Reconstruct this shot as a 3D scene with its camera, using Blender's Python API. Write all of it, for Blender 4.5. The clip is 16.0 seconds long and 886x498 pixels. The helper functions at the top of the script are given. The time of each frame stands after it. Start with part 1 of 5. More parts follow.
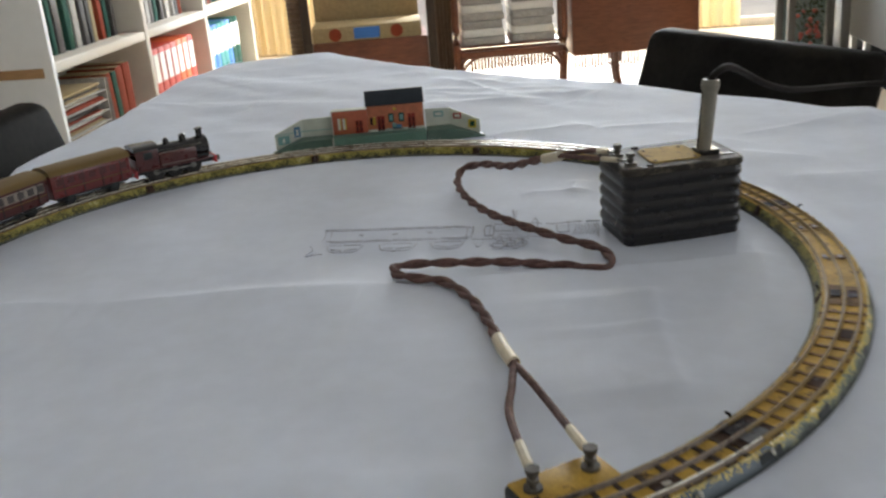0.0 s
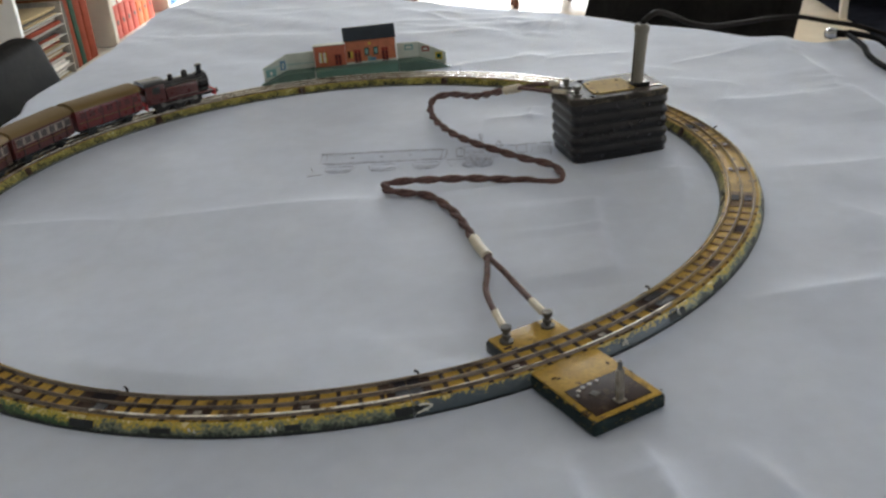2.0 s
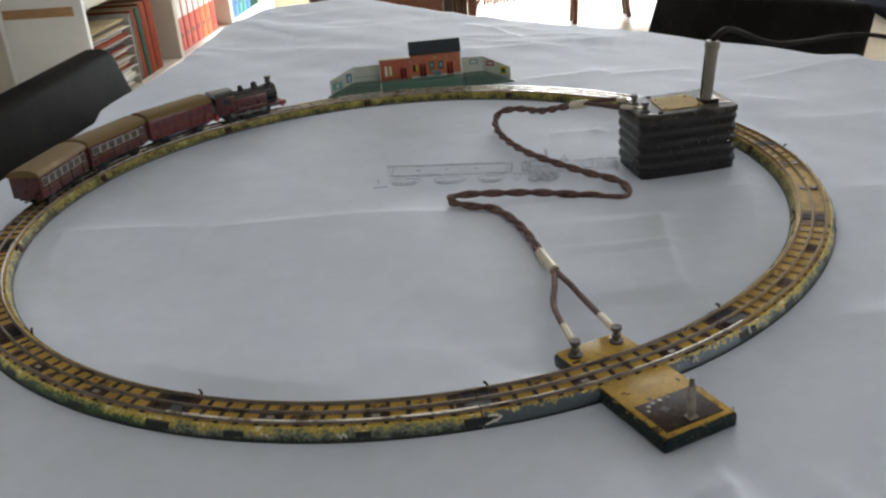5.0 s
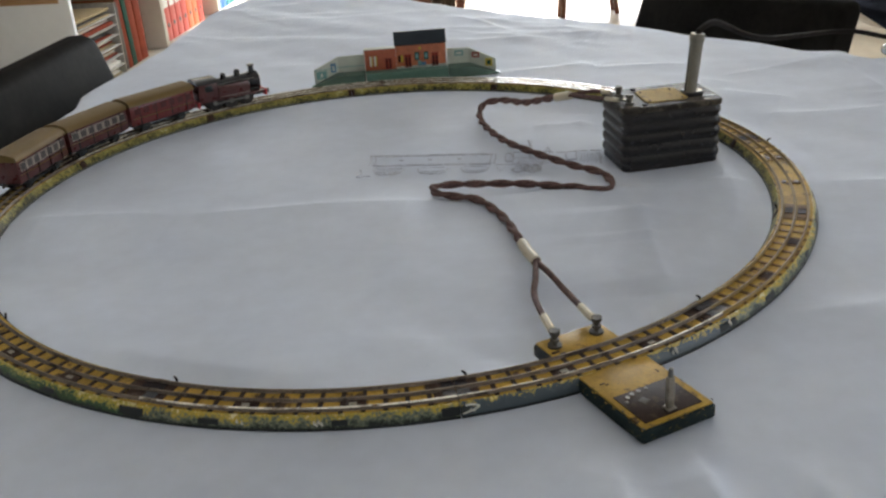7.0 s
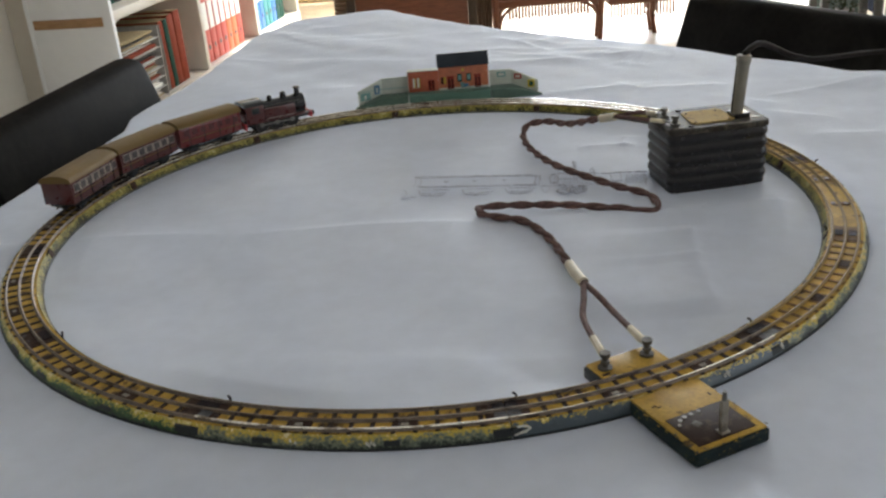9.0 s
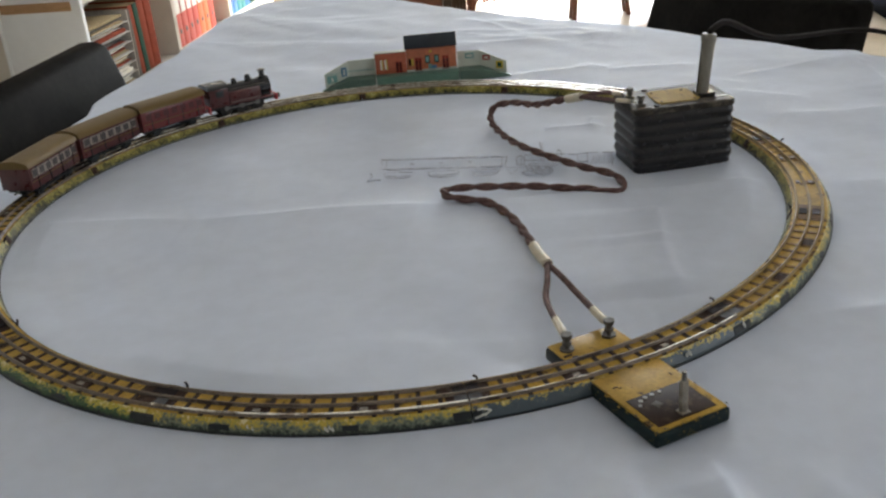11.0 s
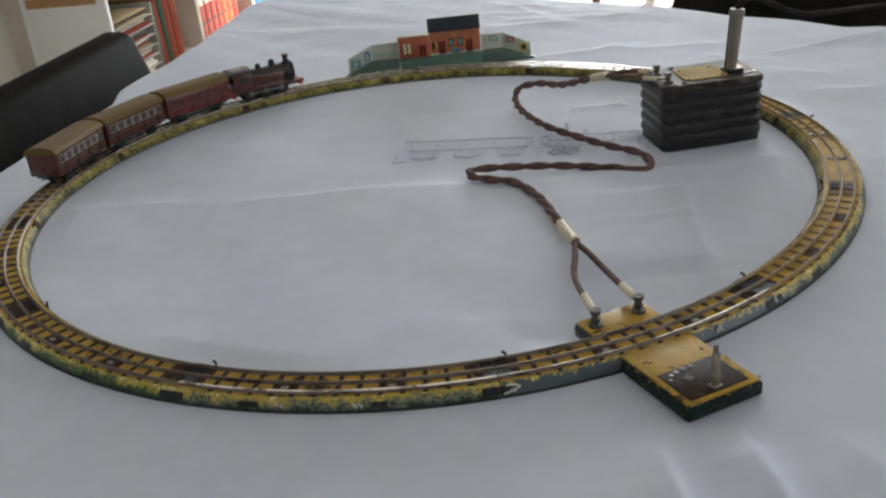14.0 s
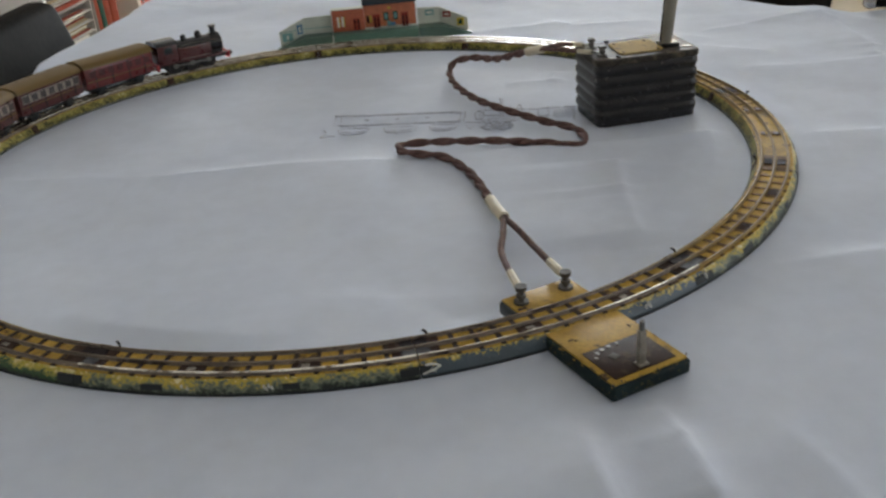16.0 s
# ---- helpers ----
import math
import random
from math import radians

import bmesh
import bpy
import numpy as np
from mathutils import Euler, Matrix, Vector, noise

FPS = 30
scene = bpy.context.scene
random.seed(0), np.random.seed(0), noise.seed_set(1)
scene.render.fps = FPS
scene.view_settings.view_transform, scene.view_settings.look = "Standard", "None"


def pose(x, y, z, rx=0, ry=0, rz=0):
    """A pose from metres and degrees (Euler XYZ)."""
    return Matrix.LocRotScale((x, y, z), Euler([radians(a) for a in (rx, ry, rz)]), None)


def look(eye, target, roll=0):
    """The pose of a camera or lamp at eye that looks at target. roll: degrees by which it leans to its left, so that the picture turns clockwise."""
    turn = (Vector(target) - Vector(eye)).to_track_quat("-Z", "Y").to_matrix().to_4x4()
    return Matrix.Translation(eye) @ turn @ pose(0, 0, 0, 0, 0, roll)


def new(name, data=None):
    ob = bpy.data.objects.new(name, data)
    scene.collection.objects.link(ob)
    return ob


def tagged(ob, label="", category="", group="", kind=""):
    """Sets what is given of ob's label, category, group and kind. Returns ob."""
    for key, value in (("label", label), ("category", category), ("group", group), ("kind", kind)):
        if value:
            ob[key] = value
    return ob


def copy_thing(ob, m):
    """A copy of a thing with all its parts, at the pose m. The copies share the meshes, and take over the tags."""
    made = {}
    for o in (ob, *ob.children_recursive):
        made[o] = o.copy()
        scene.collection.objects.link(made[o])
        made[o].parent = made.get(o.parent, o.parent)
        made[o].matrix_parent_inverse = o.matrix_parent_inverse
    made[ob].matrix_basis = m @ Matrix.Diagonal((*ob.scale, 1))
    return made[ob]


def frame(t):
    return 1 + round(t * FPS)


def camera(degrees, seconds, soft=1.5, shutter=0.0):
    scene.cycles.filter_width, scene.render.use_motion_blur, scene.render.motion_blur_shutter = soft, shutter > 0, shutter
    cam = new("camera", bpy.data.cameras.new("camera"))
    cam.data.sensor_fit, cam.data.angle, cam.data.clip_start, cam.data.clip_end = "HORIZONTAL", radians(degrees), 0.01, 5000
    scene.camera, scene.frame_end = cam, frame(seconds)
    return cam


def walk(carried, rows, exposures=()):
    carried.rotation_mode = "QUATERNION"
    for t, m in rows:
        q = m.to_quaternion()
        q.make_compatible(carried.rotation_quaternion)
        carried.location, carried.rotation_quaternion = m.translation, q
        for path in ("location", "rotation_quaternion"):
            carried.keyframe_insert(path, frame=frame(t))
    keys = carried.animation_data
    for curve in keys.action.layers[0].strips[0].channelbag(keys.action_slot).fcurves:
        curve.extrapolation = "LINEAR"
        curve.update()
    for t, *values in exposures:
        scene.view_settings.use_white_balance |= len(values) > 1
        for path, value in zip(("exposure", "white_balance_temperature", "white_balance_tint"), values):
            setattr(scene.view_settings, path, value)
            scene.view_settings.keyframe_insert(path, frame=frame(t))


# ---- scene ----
cam = camera(50.0, 16.0, soft=2.4, shutter=0.5)
PATH = [
    (0, (0.0603, -0.6839, 0.2630), (0.1249, 1.1933, -0.4238), -4.67),
    (0.5, (0.0321, -0.7863, 0.3076), (0.1883, 1.0668, -0.4283), -3.46),
    (1, (0.0292, -0.8240, 0.3259), (0.2135, 1.0064, -0.4586), -3.36),
    (1.5, (0.0311, -0.8259, 0.3237), (0.2102, 0.9893, -0.4967), -3.86),
    (2, (0.0289, -0.8295, 0.3217), (0.1726, 0.9729, -0.5332), -4.86),
    (2.5, (0.0253, -0.8290, 0.3212), (0.0955, 0.9711, -0.5476), -6.05),
    (3, (0.0210, -0.8298, 0.3202), (0.0587, 0.9741, -0.5428), -6.28),
    (3.5, (0.0180, -0.8296, 0.3223), (0.0436, 0.9807, -0.5277), -6.22),
    (4, (0.0161, -0.8311, 0.3237), (0.0382, 0.9857, -0.5121), -6.01),
    (6.5, (0.0189, -0.8341, 0.3210), (0.0919, 0.9910, -0.4938), -3.77),
    (7, (0.0200, -0.8306, 0.3170), (0.0877, 0.9875, -0.5137), -4.02),
    (7.5, (0.0189, -0.8292, 0.3168), (0.0727, 0.9850, -0.5234), -4.53),
    (8, (0.0069, -0.8294, 0.3173), (-0.0201, 0.9927, -0.5067), -5.26),
    (8.5, (0.0068, -0.8330, 0.3196), (-0.0191, 0.9977, -0.4854), -5.00),
    (9, (0.0100, -0.8335, 0.3210), (0.0086, 1.0043, -0.4681), -4.74),
    (9.5, (0.0134, -0.8324, 0.3210), (0.0400, 1.0036, -0.4719), -4.10),
    (12, (0.0241, -0.8261, 0.3109), (0.0607, 0.9913, -0.5231), -5.41),
    (12.5, (0.0210, -0.8277, 0.3093), (0.0278, 0.9928, -0.5188), -6.13),
    (13, (0.0195, -0.8291, 0.3074), (0.0143, 0.9952, -0.5122), -6.17),
    (13.5, (0.0183, -0.8312, 0.3085), (-0.0056, 0.9918, -0.5139), -6.29),
    (14, (0.0191, -0.8278, 0.3062), (0.0075, 0.9892, -0.5295), -6.01),
    (14.5, (0.0227, -0.8276, 0.3059), (0.0261, 0.9938, -0.5202), -5.80),
    (15, (0.0258, -0.8238, 0.3018), (0.0479, 0.9916, -0.5373), -5.53),
    (15.5, (0.0280, -0.8210, 0.2984), (0.0769, 0.9900, -0.5490), -5.03),
    (16, (0.0357, -0.8067, 0.2878), (0.1285, 0.9896, -0.5867), -4.57),
]
walk(cam, [(t, look(eye, target, roll)) for t, eye, target, roll in PATH], exposures=[(0, -0.02), (1.5, -0.02), (3, 0.0), (15, 0.0), (16, -0.04)])

# ---- light ----
SUN_AZ, SUN_EL = 32.0, 38.0          # where the sun stands: degrees clockwise from +y, and above the horizon
world = bpy.data.worlds.new("world")
scene.world = world
world.use_nodes = True
wn = world.node_tree
sky = wn.nodes.new("ShaderNodeTexSky")
sky.sky_type = "NISHITA"
sky.sun_disc = False
sky.sun_elevation = radians(SUN_EL)
sky.sun_rotation = radians(SUN_AZ)
wn.nodes["Background"].inputs["Strength"].default_value = 0.12
wn.links.new(sky.outputs["Color"], wn.nodes["Background"].inputs["Color"])


def sun_lamp():
    d = bpy.data.lights.new("sun", "SUN")
    d.energy, d.angle, d.color = 5.0, radians(0.5), (1.0, 0.95, 0.86)
    ob = new("sun", d)
    a, e = radians(SUN_AZ), radians(SUN_EL)
    ob.matrix_world = look((math.sin(a) * math.cos(e) * 9, math.cos(a) * math.cos(e) * 9, math.sin(e) * 9), (0, 0, 0))


def window_lamp(name, m, sx, sy, watts, color):
    d = bpy.data.lights.new(name, "AREA")
    d.shape, d.size, d.size_y, d.energy, d.color = "RECTANGLE", sx, sy, watts, color
    ob = new(name, d)
    ob.matrix_world = m


LAMP_N, LAMP_E = 400.0, 15.0

# ---- materials ----
def mat(name, color, rough=0.6, metal=0.0, var=0.12, scale=30.0, bump=0.15, bscale=200.0, bdist=0.0005, spec=0.5, stain=None, coat=0.0):
    """A surface with two scales of colour variation and a fine relief; stain: (colour, amount, scale)."""
    m = bpy.data.materials.new(name)
    m.use_nodes = True
    nt = m.node_tree
    b = nt.nodes["Principled BSDF"]
    b.inputs["Roughness"].default_value, b.inputs["Metallic"].default_value = rough, metal
    b.inputs["Specular IOR Level"].default_value = spec
    b.inputs["Coat Weight"].default_value = coat
    tc = nt.nodes.new("ShaderNodeTexCoord")
    oi = nt.nodes.new("ShaderNodeObjectInfo")
    off = nt.nodes.new("ShaderNodeVectorMath")
    off.operation = "MULTIPLY_ADD"
    nt.links.new(oi.outputs["Random"], off.inputs[0])
    off.inputs[1].default_value = (37.0, 19.0, 53.0)
    nt.links.new(tc.outputs["Object"], off.inputs[2])
    last = None
    base = nt.nodes.new("ShaderNodeRGB")
    base.outputs[0].default_value = (*color, 1)
    last = base.outputs[0]
    for sc, amt in ((scale, var), (scale * 7, var * 0.6)):
        n = nt.nodes.new("ShaderNodeTexNoise")
        n.inputs["Scale"].default_value, n.inputs["Detail"].default_value = sc, 4
        nt.links.new(off.outputs[0], n.inputs["Vector"])
        r = nt.nodes.new("ShaderNodeMapRange")
        r.inputs["From Min"].default_value, r.inputs["From Max"].default_value = 0.3, 0.7
        r.inputs["To Min"].default_value, r.inputs["To Max"].default_value = 1 - amt, 1 + amt
        nt.links.new(n.outputs["Fac"], r.inputs["Value"])
        mx = nt.nodes.new("ShaderNodeVectorMath")
        mx.operation = "SCALE"
        nt.links.new(last, mx.inputs[0])
        nt.links.new(r.outputs["Result"], mx.inputs["Scale"])
        last = mx.outputs[0]
    if stain:
        n = nt.nodes.new("ShaderNodeTexNoise")
        n.inputs["Scale"].default_value, n.inputs["Detail"].default_value, n.inputs["Roughness"].default_value = stain[2], 6, 0.65
        nt.links.new(off.outputs[0], n.inputs["Vector"])
        r = nt.nodes.new("ShaderNodeMapRange")
        r.inputs["From Min"].default_value, r.inputs["From Max"].default_value = 0.62 - 0.3 * stain[1], 0.66 - 0.3 * stain[1] + 0.03
        nt.links.new(n.outputs["Fac"], r.inputs["Value"])
        mx = nt.nodes.new("ShaderNodeMix")
        mx.data_type = "RGBA"
        nt.links.new(r.outputs["Result"], mx.inputs["Factor"])
        nt.links.new(last, mx.inputs["A"])
        mx.inputs["B"].default_value = (*stain[0], 1)
        last = mx.outputs["Result"]
    nt.links.new(last, b.inputs["Base Color"])
    n = nt.nodes.new("ShaderNodeTexNoise")
    n.inputs["Scale"].default_value, n.inputs["Detail"].default_value = bscale, 3
    nt.links.new(off.outputs[0], n.inputs["Vector"])
    bp = nt.nodes.new("ShaderNodeBump")
    bp.inputs["Strength"].default_value, bp.inputs["Distance"].default_value = bump, bdist
    nt.links.new(n.outputs["Fac"], bp.inputs["Height"])
    nt.links.new(bp.outputs[0], b.inputs["Normal"])
    rr = nt.nodes.new("ShaderNodeMapRange")
    rr.inputs["To Min"].default_value, rr.inputs["To Max"].default_value = max(0.03, rough - 0.1), min(1, rough + 0.1)
    nt.links.new(n.outputs["Fac"], rr.inputs["Value"])
    nt.links.new(rr.outputs["Result"], b.inputs["Roughness"])
    return m


def wood(name, color, dark, scale=14.0, rough=0.5):
    m = mat(name, color, rough, var=0.1, scale=6, bump=0.1, bscale=120)
    nt = m.node_tree
    b = nt.nodes["Principled BSDF"]
    old = b.inputs["Base Color"].links[0].from_socket
    tc = nt.nodes.new("ShaderNodeTexCoord")
    mp = nt.nodes.new("ShaderNodeMapping")
    mp.inputs["Scale"].default_value = (1, 1, 9)
    nt.links.new(tc.outputs["Object"], mp.inputs[0])
    n = nt.nodes.new("ShaderNodeTexNoise")
    n.inputs["Scale"].default_value, n.inputs["Detail"].default_value, n.inputs["Distortion"].default_value = scale, 5, 1.2
    nt.links.new(mp.outputs[0], n.inputs["Vector"])
    r = nt.nodes.new("ShaderNodeMapRange")
    r.inputs["From Min"].default_value, r.inputs["From Max"].default_value = 0.4, 0.7
    nt.links.new(n.outputs["Fac"], r.inputs["Value"])
    mx = nt.nodes.new("ShaderNodeMix")
    mx.data_type = "RGBA"
    nt.links.new(r.outputs["Result"], mx.inputs["Factor"])
    nt.links.new(old, mx.inputs["A"])
    mx.inputs["B"].default_value = (*dark, 1)
    nt.links.new(mx.outputs["Result"], b.inputs["Base Color"])
    return m


def print_mat(name, stops, scale, rise=None):
    """Lithographed mottle: colours by steps of a fine noise; rise: (height, slope) moves the steps upwards the higher the spot."""
    m = mat(name, stops[0][0], 0.42, bump=0.3, bscale=500, coat=0.15)
    nt = m.node_tree
    b = nt.nodes["Principled BSDF"]
    tc = nt.nodes.new("ShaderNodeTexCoord")
    oi = nt.nodes.new("ShaderNodeObjectInfo")
    off = nt.nodes.new("ShaderNodeVectorMath")
    off.operation = "MULTIPLY_ADD"
    nt.links.new(oi.outputs["Random"], off.inputs[0])
    off.inputs[1].default_value = (11.0, 23.0, 7.0)
    nt.links.new(tc.outputs["Object"], off.inputs[2])
    n = nt.nodes.new("ShaderNodeTexNoise")
    n.inputs["Scale"].default_value, n.inputs["Detail"].default_value, n.inputs["Roughness"].default_value = scale, 5, 0.7
    nt.links.new(off.outputs[0], n.inputs["Vector"])
    r = nt.nodes.new("ShaderNodeValToRGB")
    r.color_ramp.interpolation = "CONSTANT"
    while len(r.color_ramp.elements) < len(stops):
        r.color_ramp.elements.new(0.5)
    for e, (c, p) in zip(r.color_ramp.elements, stops):
        e.position = p
    for e, (c, p) in zip(r.color_ramp.elements, stops):
        e.color = (*c, 1)
    # patches: a coarser noise sways the steps
    n2 = nt.nodes.new("ShaderNodeTexNoise")
    n2.inputs["Scale"].default_value, n2.inputs["Detail"].default_value = scale / 5.0, 2
    nt.links.new(off.outputs[0], n2.inputs["Vector"])
    sway = nt.nodes.new("ShaderNodeMath")
    sway.operation = "MULTIPLY_ADD"
    nt.links.new(n2.outputs["Fac"], sway.inputs[0])
    sway.inputs[1].default_value, sway.inputs[2].default_value = 0.55, -0.275
    both = nt.nodes.new("ShaderNodeMath")
    both.operation = "ADD"
    nt.links.new(n.outputs["Fac"], both.inputs[0])
    nt.links.new(sway.outputs[0], both.inputs[1])
    fac = both.outputs[0]
    if rise:
        sep = nt.nodes.new("ShaderNodeSeparateXYZ")
        nt.links.new(tc.outputs["Object"], sep.inputs[0])
        ma = nt.nodes.new("ShaderNodeMath")
        ma.operation = "MULTIPLY_ADD"
        nt.links.new(sep.outputs["Z"], ma.inputs[0])
        ma.inputs[1].default_value, ma.inputs[2].default_value = rise[1], -rise[0] * rise[1]
        ad = nt.nodes.new("ShaderNodeMath")
        ad.operation = "ADD"
        nt.links.new(fac, ad.inputs[0])
        nt.links.new(ma.outputs[0], ad.inputs[1])
        fac = ad.outputs[0]
    nt.links.new(fac, r.inputs["Fac"])
    nt.links.new(r.outputs["Color"], b.inputs["Base Color"])
    return m


CLOTH = mat("tablecloth_cotton", (0.672, 0.722, 0.820), 0.76, var=0.045, scale=9, bump=0.25, bscale=900, bdist=0.0003, spec=0.26)


def wrinkle(m):
    """Broad soft unevenness and a faint net of sharp crumples, on top of the weave."""
    nt = m.node_tree
    b = nt.nodes["Principled BSDF"]
    weave = b.inputs["Normal"].links[0].from_node
    tc = nt.nodes.new("ShaderNodeTexCoord")
    below = None
    for kind, sc, det, strength, dist in (("FBM", 6.0, 2, 0.6, 0.011), ("RIDGED_MULTIFRACTAL", 5.0, 1, 0.4, 0.0020)):
        n = nt.nodes.new("ShaderNodeTexNoise")
        n.noise_type = kind
        n.inputs["Scale"].default_value, n.inputs["Detail"].default_value, n.inputs["Distortion"].default_value = sc, det, 0.15
        nt.links.new(tc.outputs["Object"], n.inputs["Vector"])
        bp = nt.nodes.new("ShaderNodeBump")
        bp.inputs["Strength"].default_value, bp.inputs["Distance"].default_value = strength, dist
        nt.links.new(n.outputs["Fac"], bp.inputs["Height"])
        if below:
            nt.links.new(below.outputs[0], bp.inputs["Normal"])
        below = bp
    nt.links.new(below.outputs[0], weave.inputs["Normal"])


wrinkle(CLOTH)
OCHRE = mat("ochre_tinplate", (0.52, 0.325, 0.062), 0.5, var=0.22, scale=60, stain=((0.10, 0.06, 0.03), 0.24, 70.0), spec=0.1)
BALLAST_OUT = print_mat("green_ballast_print", [((0.014, 0.022, 0.012), 0.0), ((0.034, 0.085, 0.020), 0.30), ((0.060, 0.130, 0.040), 0.45), ((0.13, 0.19, 0.10), 0.50), ((0.56, 0.45, 0.05), 0.545), ((0.80, 0.70, 0.34), 0.68)], 440.0, (0.0050, 62.0))
BALLAST_GREY = print_mat("grey_green_ballast_print", [((0.020, 0.026, 0.018), 0.0), ((0.095, 0.120, 0.080), 0.32), ((0.21, 0.23, 0.16), 0.43), ((0.50, 0.40, 0.08), 0.53), ((0.62, 0.45, 0.06), 0.60), ((0.88, 0.80, 0.50), 0.72)], 460.0, (0.0050, 52.0))
BALLAST_IN = print_mat("ballast_print_inner", [((0.030, 0.030, 0.018), 0.0), ((0.085, 0.080, 0.032), 0.36), ((0.23, 0.20, 0.055), 0.46), ((0.38, 0.32, 0.08), 0.56), ((0.60, 0.54, 0.28), 0.70)], 420.0, (0.0042, 26.0))
for socket, value in (("Coat Weight", 0.0), ("Specular IOR Level", 0.2)):
    BALLAST_IN.node_tree.nodes["Principled BSDF"].inputs[socket].default_value = value
BLUEGREY = print_mat("blue_grey_tinplate", [((0.070, 0.095, 0.11), 0.0), ((0.085, 0.115, 0.13), 0.45), ((0.58, 0.43, 0.08), 0.60), ((0.76, 0.64, 0.28), 0.70)], 420.0, (0.0056, 55.0))
DARKTEAL = mat("dark_teal_side_paint", (0.012, 0.023, 0.023), 0.6, spec=0.2, var=0.25, scale=60, stain=((0.30, 0.22, 0.05), 0.04, 320.0))
CLIPBROWN = mat("brown_tarnished_tab", (0.20, 0.115, 0.045), 0.6, spec=0.15, var=0.35, scale=140)
GOLDTIE = mat("rubbed_brown_sleeper", (0.25, 0.145, 0.030), 0.55, spec=0.2, var=0.3, scale=90)
RAILGOLD = mat("ochre_tarnished_rail", (0.33, 0.225, 0.075), 0.55, metal=0.1, var=0.25, scale=80, bump=0.08, spec=0.4)
DARKTIE = mat("sleeper_black_brown", (0.050, 0.033, 0.022), 0.6, spec=0.2, var=0.25, scale=90)
RAIL = mat("grey_brown_rail_web", (0.25, 0.205, 0.165), 0.50, metal=0.3, var=0.3, scale=80, bump=0.08, spec=0.4, stain=((0.075, 0.055, 0.045), 0.22, 45.0))
RAILTOPSTEEL = mat("worn_running_surface", (0.27, 0.22, 0.16), 0.46, metal=0.5, var=0.3, scale=60, bump=0.08, stain=((0.17, 0.12, 0.08), 0.40, 30.0))
# lighter tinned metal that carries the window's glint in its colour
RAILTOPGLINT = mat("tinned_running_surface_glint", (0.76, 0.72, 0.62), 0.28, metal=0.85, var=0.2, scale=60, bump=0.05, stain=((0.22, 0.17, 0.12), 0.26, 35.0))
JOINTGREY = mat("blue_grey_joint_metal", (0.085, 0.085, 0.092), 0.55, metal=0.2, spec=0.3, var=0.3, scale=120, stain=((0.06, 0.04, 0.03), 0.25, 90.0))
RIMGREY = mat("dirty_grey_rim", (0.11, 0.115, 0.10), 0.6, spec=0.2, var=0.3, scale=90, stain=((0.02, 0.02, 0.018), 0.3, 60.0))
GRIME = mat("brown_grimy_joint_metal", (0.060, 0.036, 0.026), 0.7, spec=0.08, var=0.35, scale=140, stain=((0.13, 0.11, 0.11), 0.15, 120.0))
DARKPLATE = mat("dark_fishplate", (0.018, 0.012, 0.013), 0.6, spec=0.08, var=0.2, scale=80)
BLACKPAINT = mat("black_side_paint", (0.012, 0.016, 0.016), 0.4, var=0.2, scale=60)
BAKELITE = mat("black_bakelite", (0.0085, 0.0070, 0.0072), 0.30, var=0.25, scale=40, bump=0.03, bdist=0.0002, stain=((0.022, 0.020, 0.022), 0.16, 60.0), spec=0.6)
LIDGREY = mat("worn_bakelite_lid", (0.050, 0.042, 0.034), 0.6, var=0.4, scale=60, bump=0.3, bscale=400, stain=((0.12, 0.105, 0.08), 0.36, 120.0), spec=0.2)
BRASSPLATE = mat("aged_brass_label", (0.52, 0.365, 0.125), 0.7, spec=0.05, metal=0.0, var=0.1, scale=60, stain=((0.32, 0.22, 0.09), 0.22, 110.0))
GREYPLUG = mat("grey_plug_rubber", (0.25, 0.23, 0.185), 0.5, var=0.08, scale=60)
DULLTERMINAL = mat("tarnished_nickel", (0.13, 0.118, 0.10), 0.6, metal=0.2, spec=0.25, var=0.3, scale=140)
STEEL = mat("dull_nickel", (0.22, 0.21, 0.19), 0.42, metal=0.9, var=0.2, scale=120)
BROWNCORD = mat("brown_braided_cord", (0.140, 0.075, 0.064), 0.8, var=0.35, scale=200, bump=0.6, bscale=1500, bdist=0.0006)
CREAMTAPE = mat("cream_sleeve_tape", (0.72, 0.64, 0.48), 0.6, var=0.08, scale=120)
BLACKCABLE = mat("black_rubber_cable", (0.012, 0.011, 0.011), 0.7, spec=0.03, var=0.1, scale=60)
GREYCABLE = mat("grey_rubber_cable", (0.020, 0.017, 0.015), 0.7, spec=0.03, var=0.1, scale=60)
PANELBROWN = mat("dark_brown_enamel", (0.042, 0.024, 0.018), 0.6, var=0.2, scale=70, spec=0.15, stain=((0.09, 0.06, 0.04), 0.15, 100.0))
LEVERMETAL = mat("worn_lever_metal", (0.30, 0.265, 0.215), 0.5, metal=0.35, var=0.35, scale=150)
SILVERDOT = mat("silver_print", (0.42, 0.40, 0.36), 0.45, metal=0.3, var=0.15, scale=200)
ST_ORANGE = mat("orange_brick_print", (0.58, 0.19, 0.095), 0.45, var=0.12, scale=150)
ST_WING = mat("red_orange_brick_print", (0.50, 0.135, 0.07), 0.45, var=0.12, scale=150)
ST_RED = mat("red_door_print", (0.33, 0.035, 0.022), 0.45, var=0.15, scale=150)
ST_GREEN = mat("green_platform_tinplate", (0.11, 0.215, 0.165), 0.45, var=0.12, scale=60)
ST_GREEN2 = mat("dull_green_ramp_tinplate", (0.10, 0.165, 0.125), 0.5, var=0.15, scale=60)
ST_ROOF = mat("slate_blue_black_roof", (0.018, 0.026, 0.036), 0.5, var=0.12, scale=60)
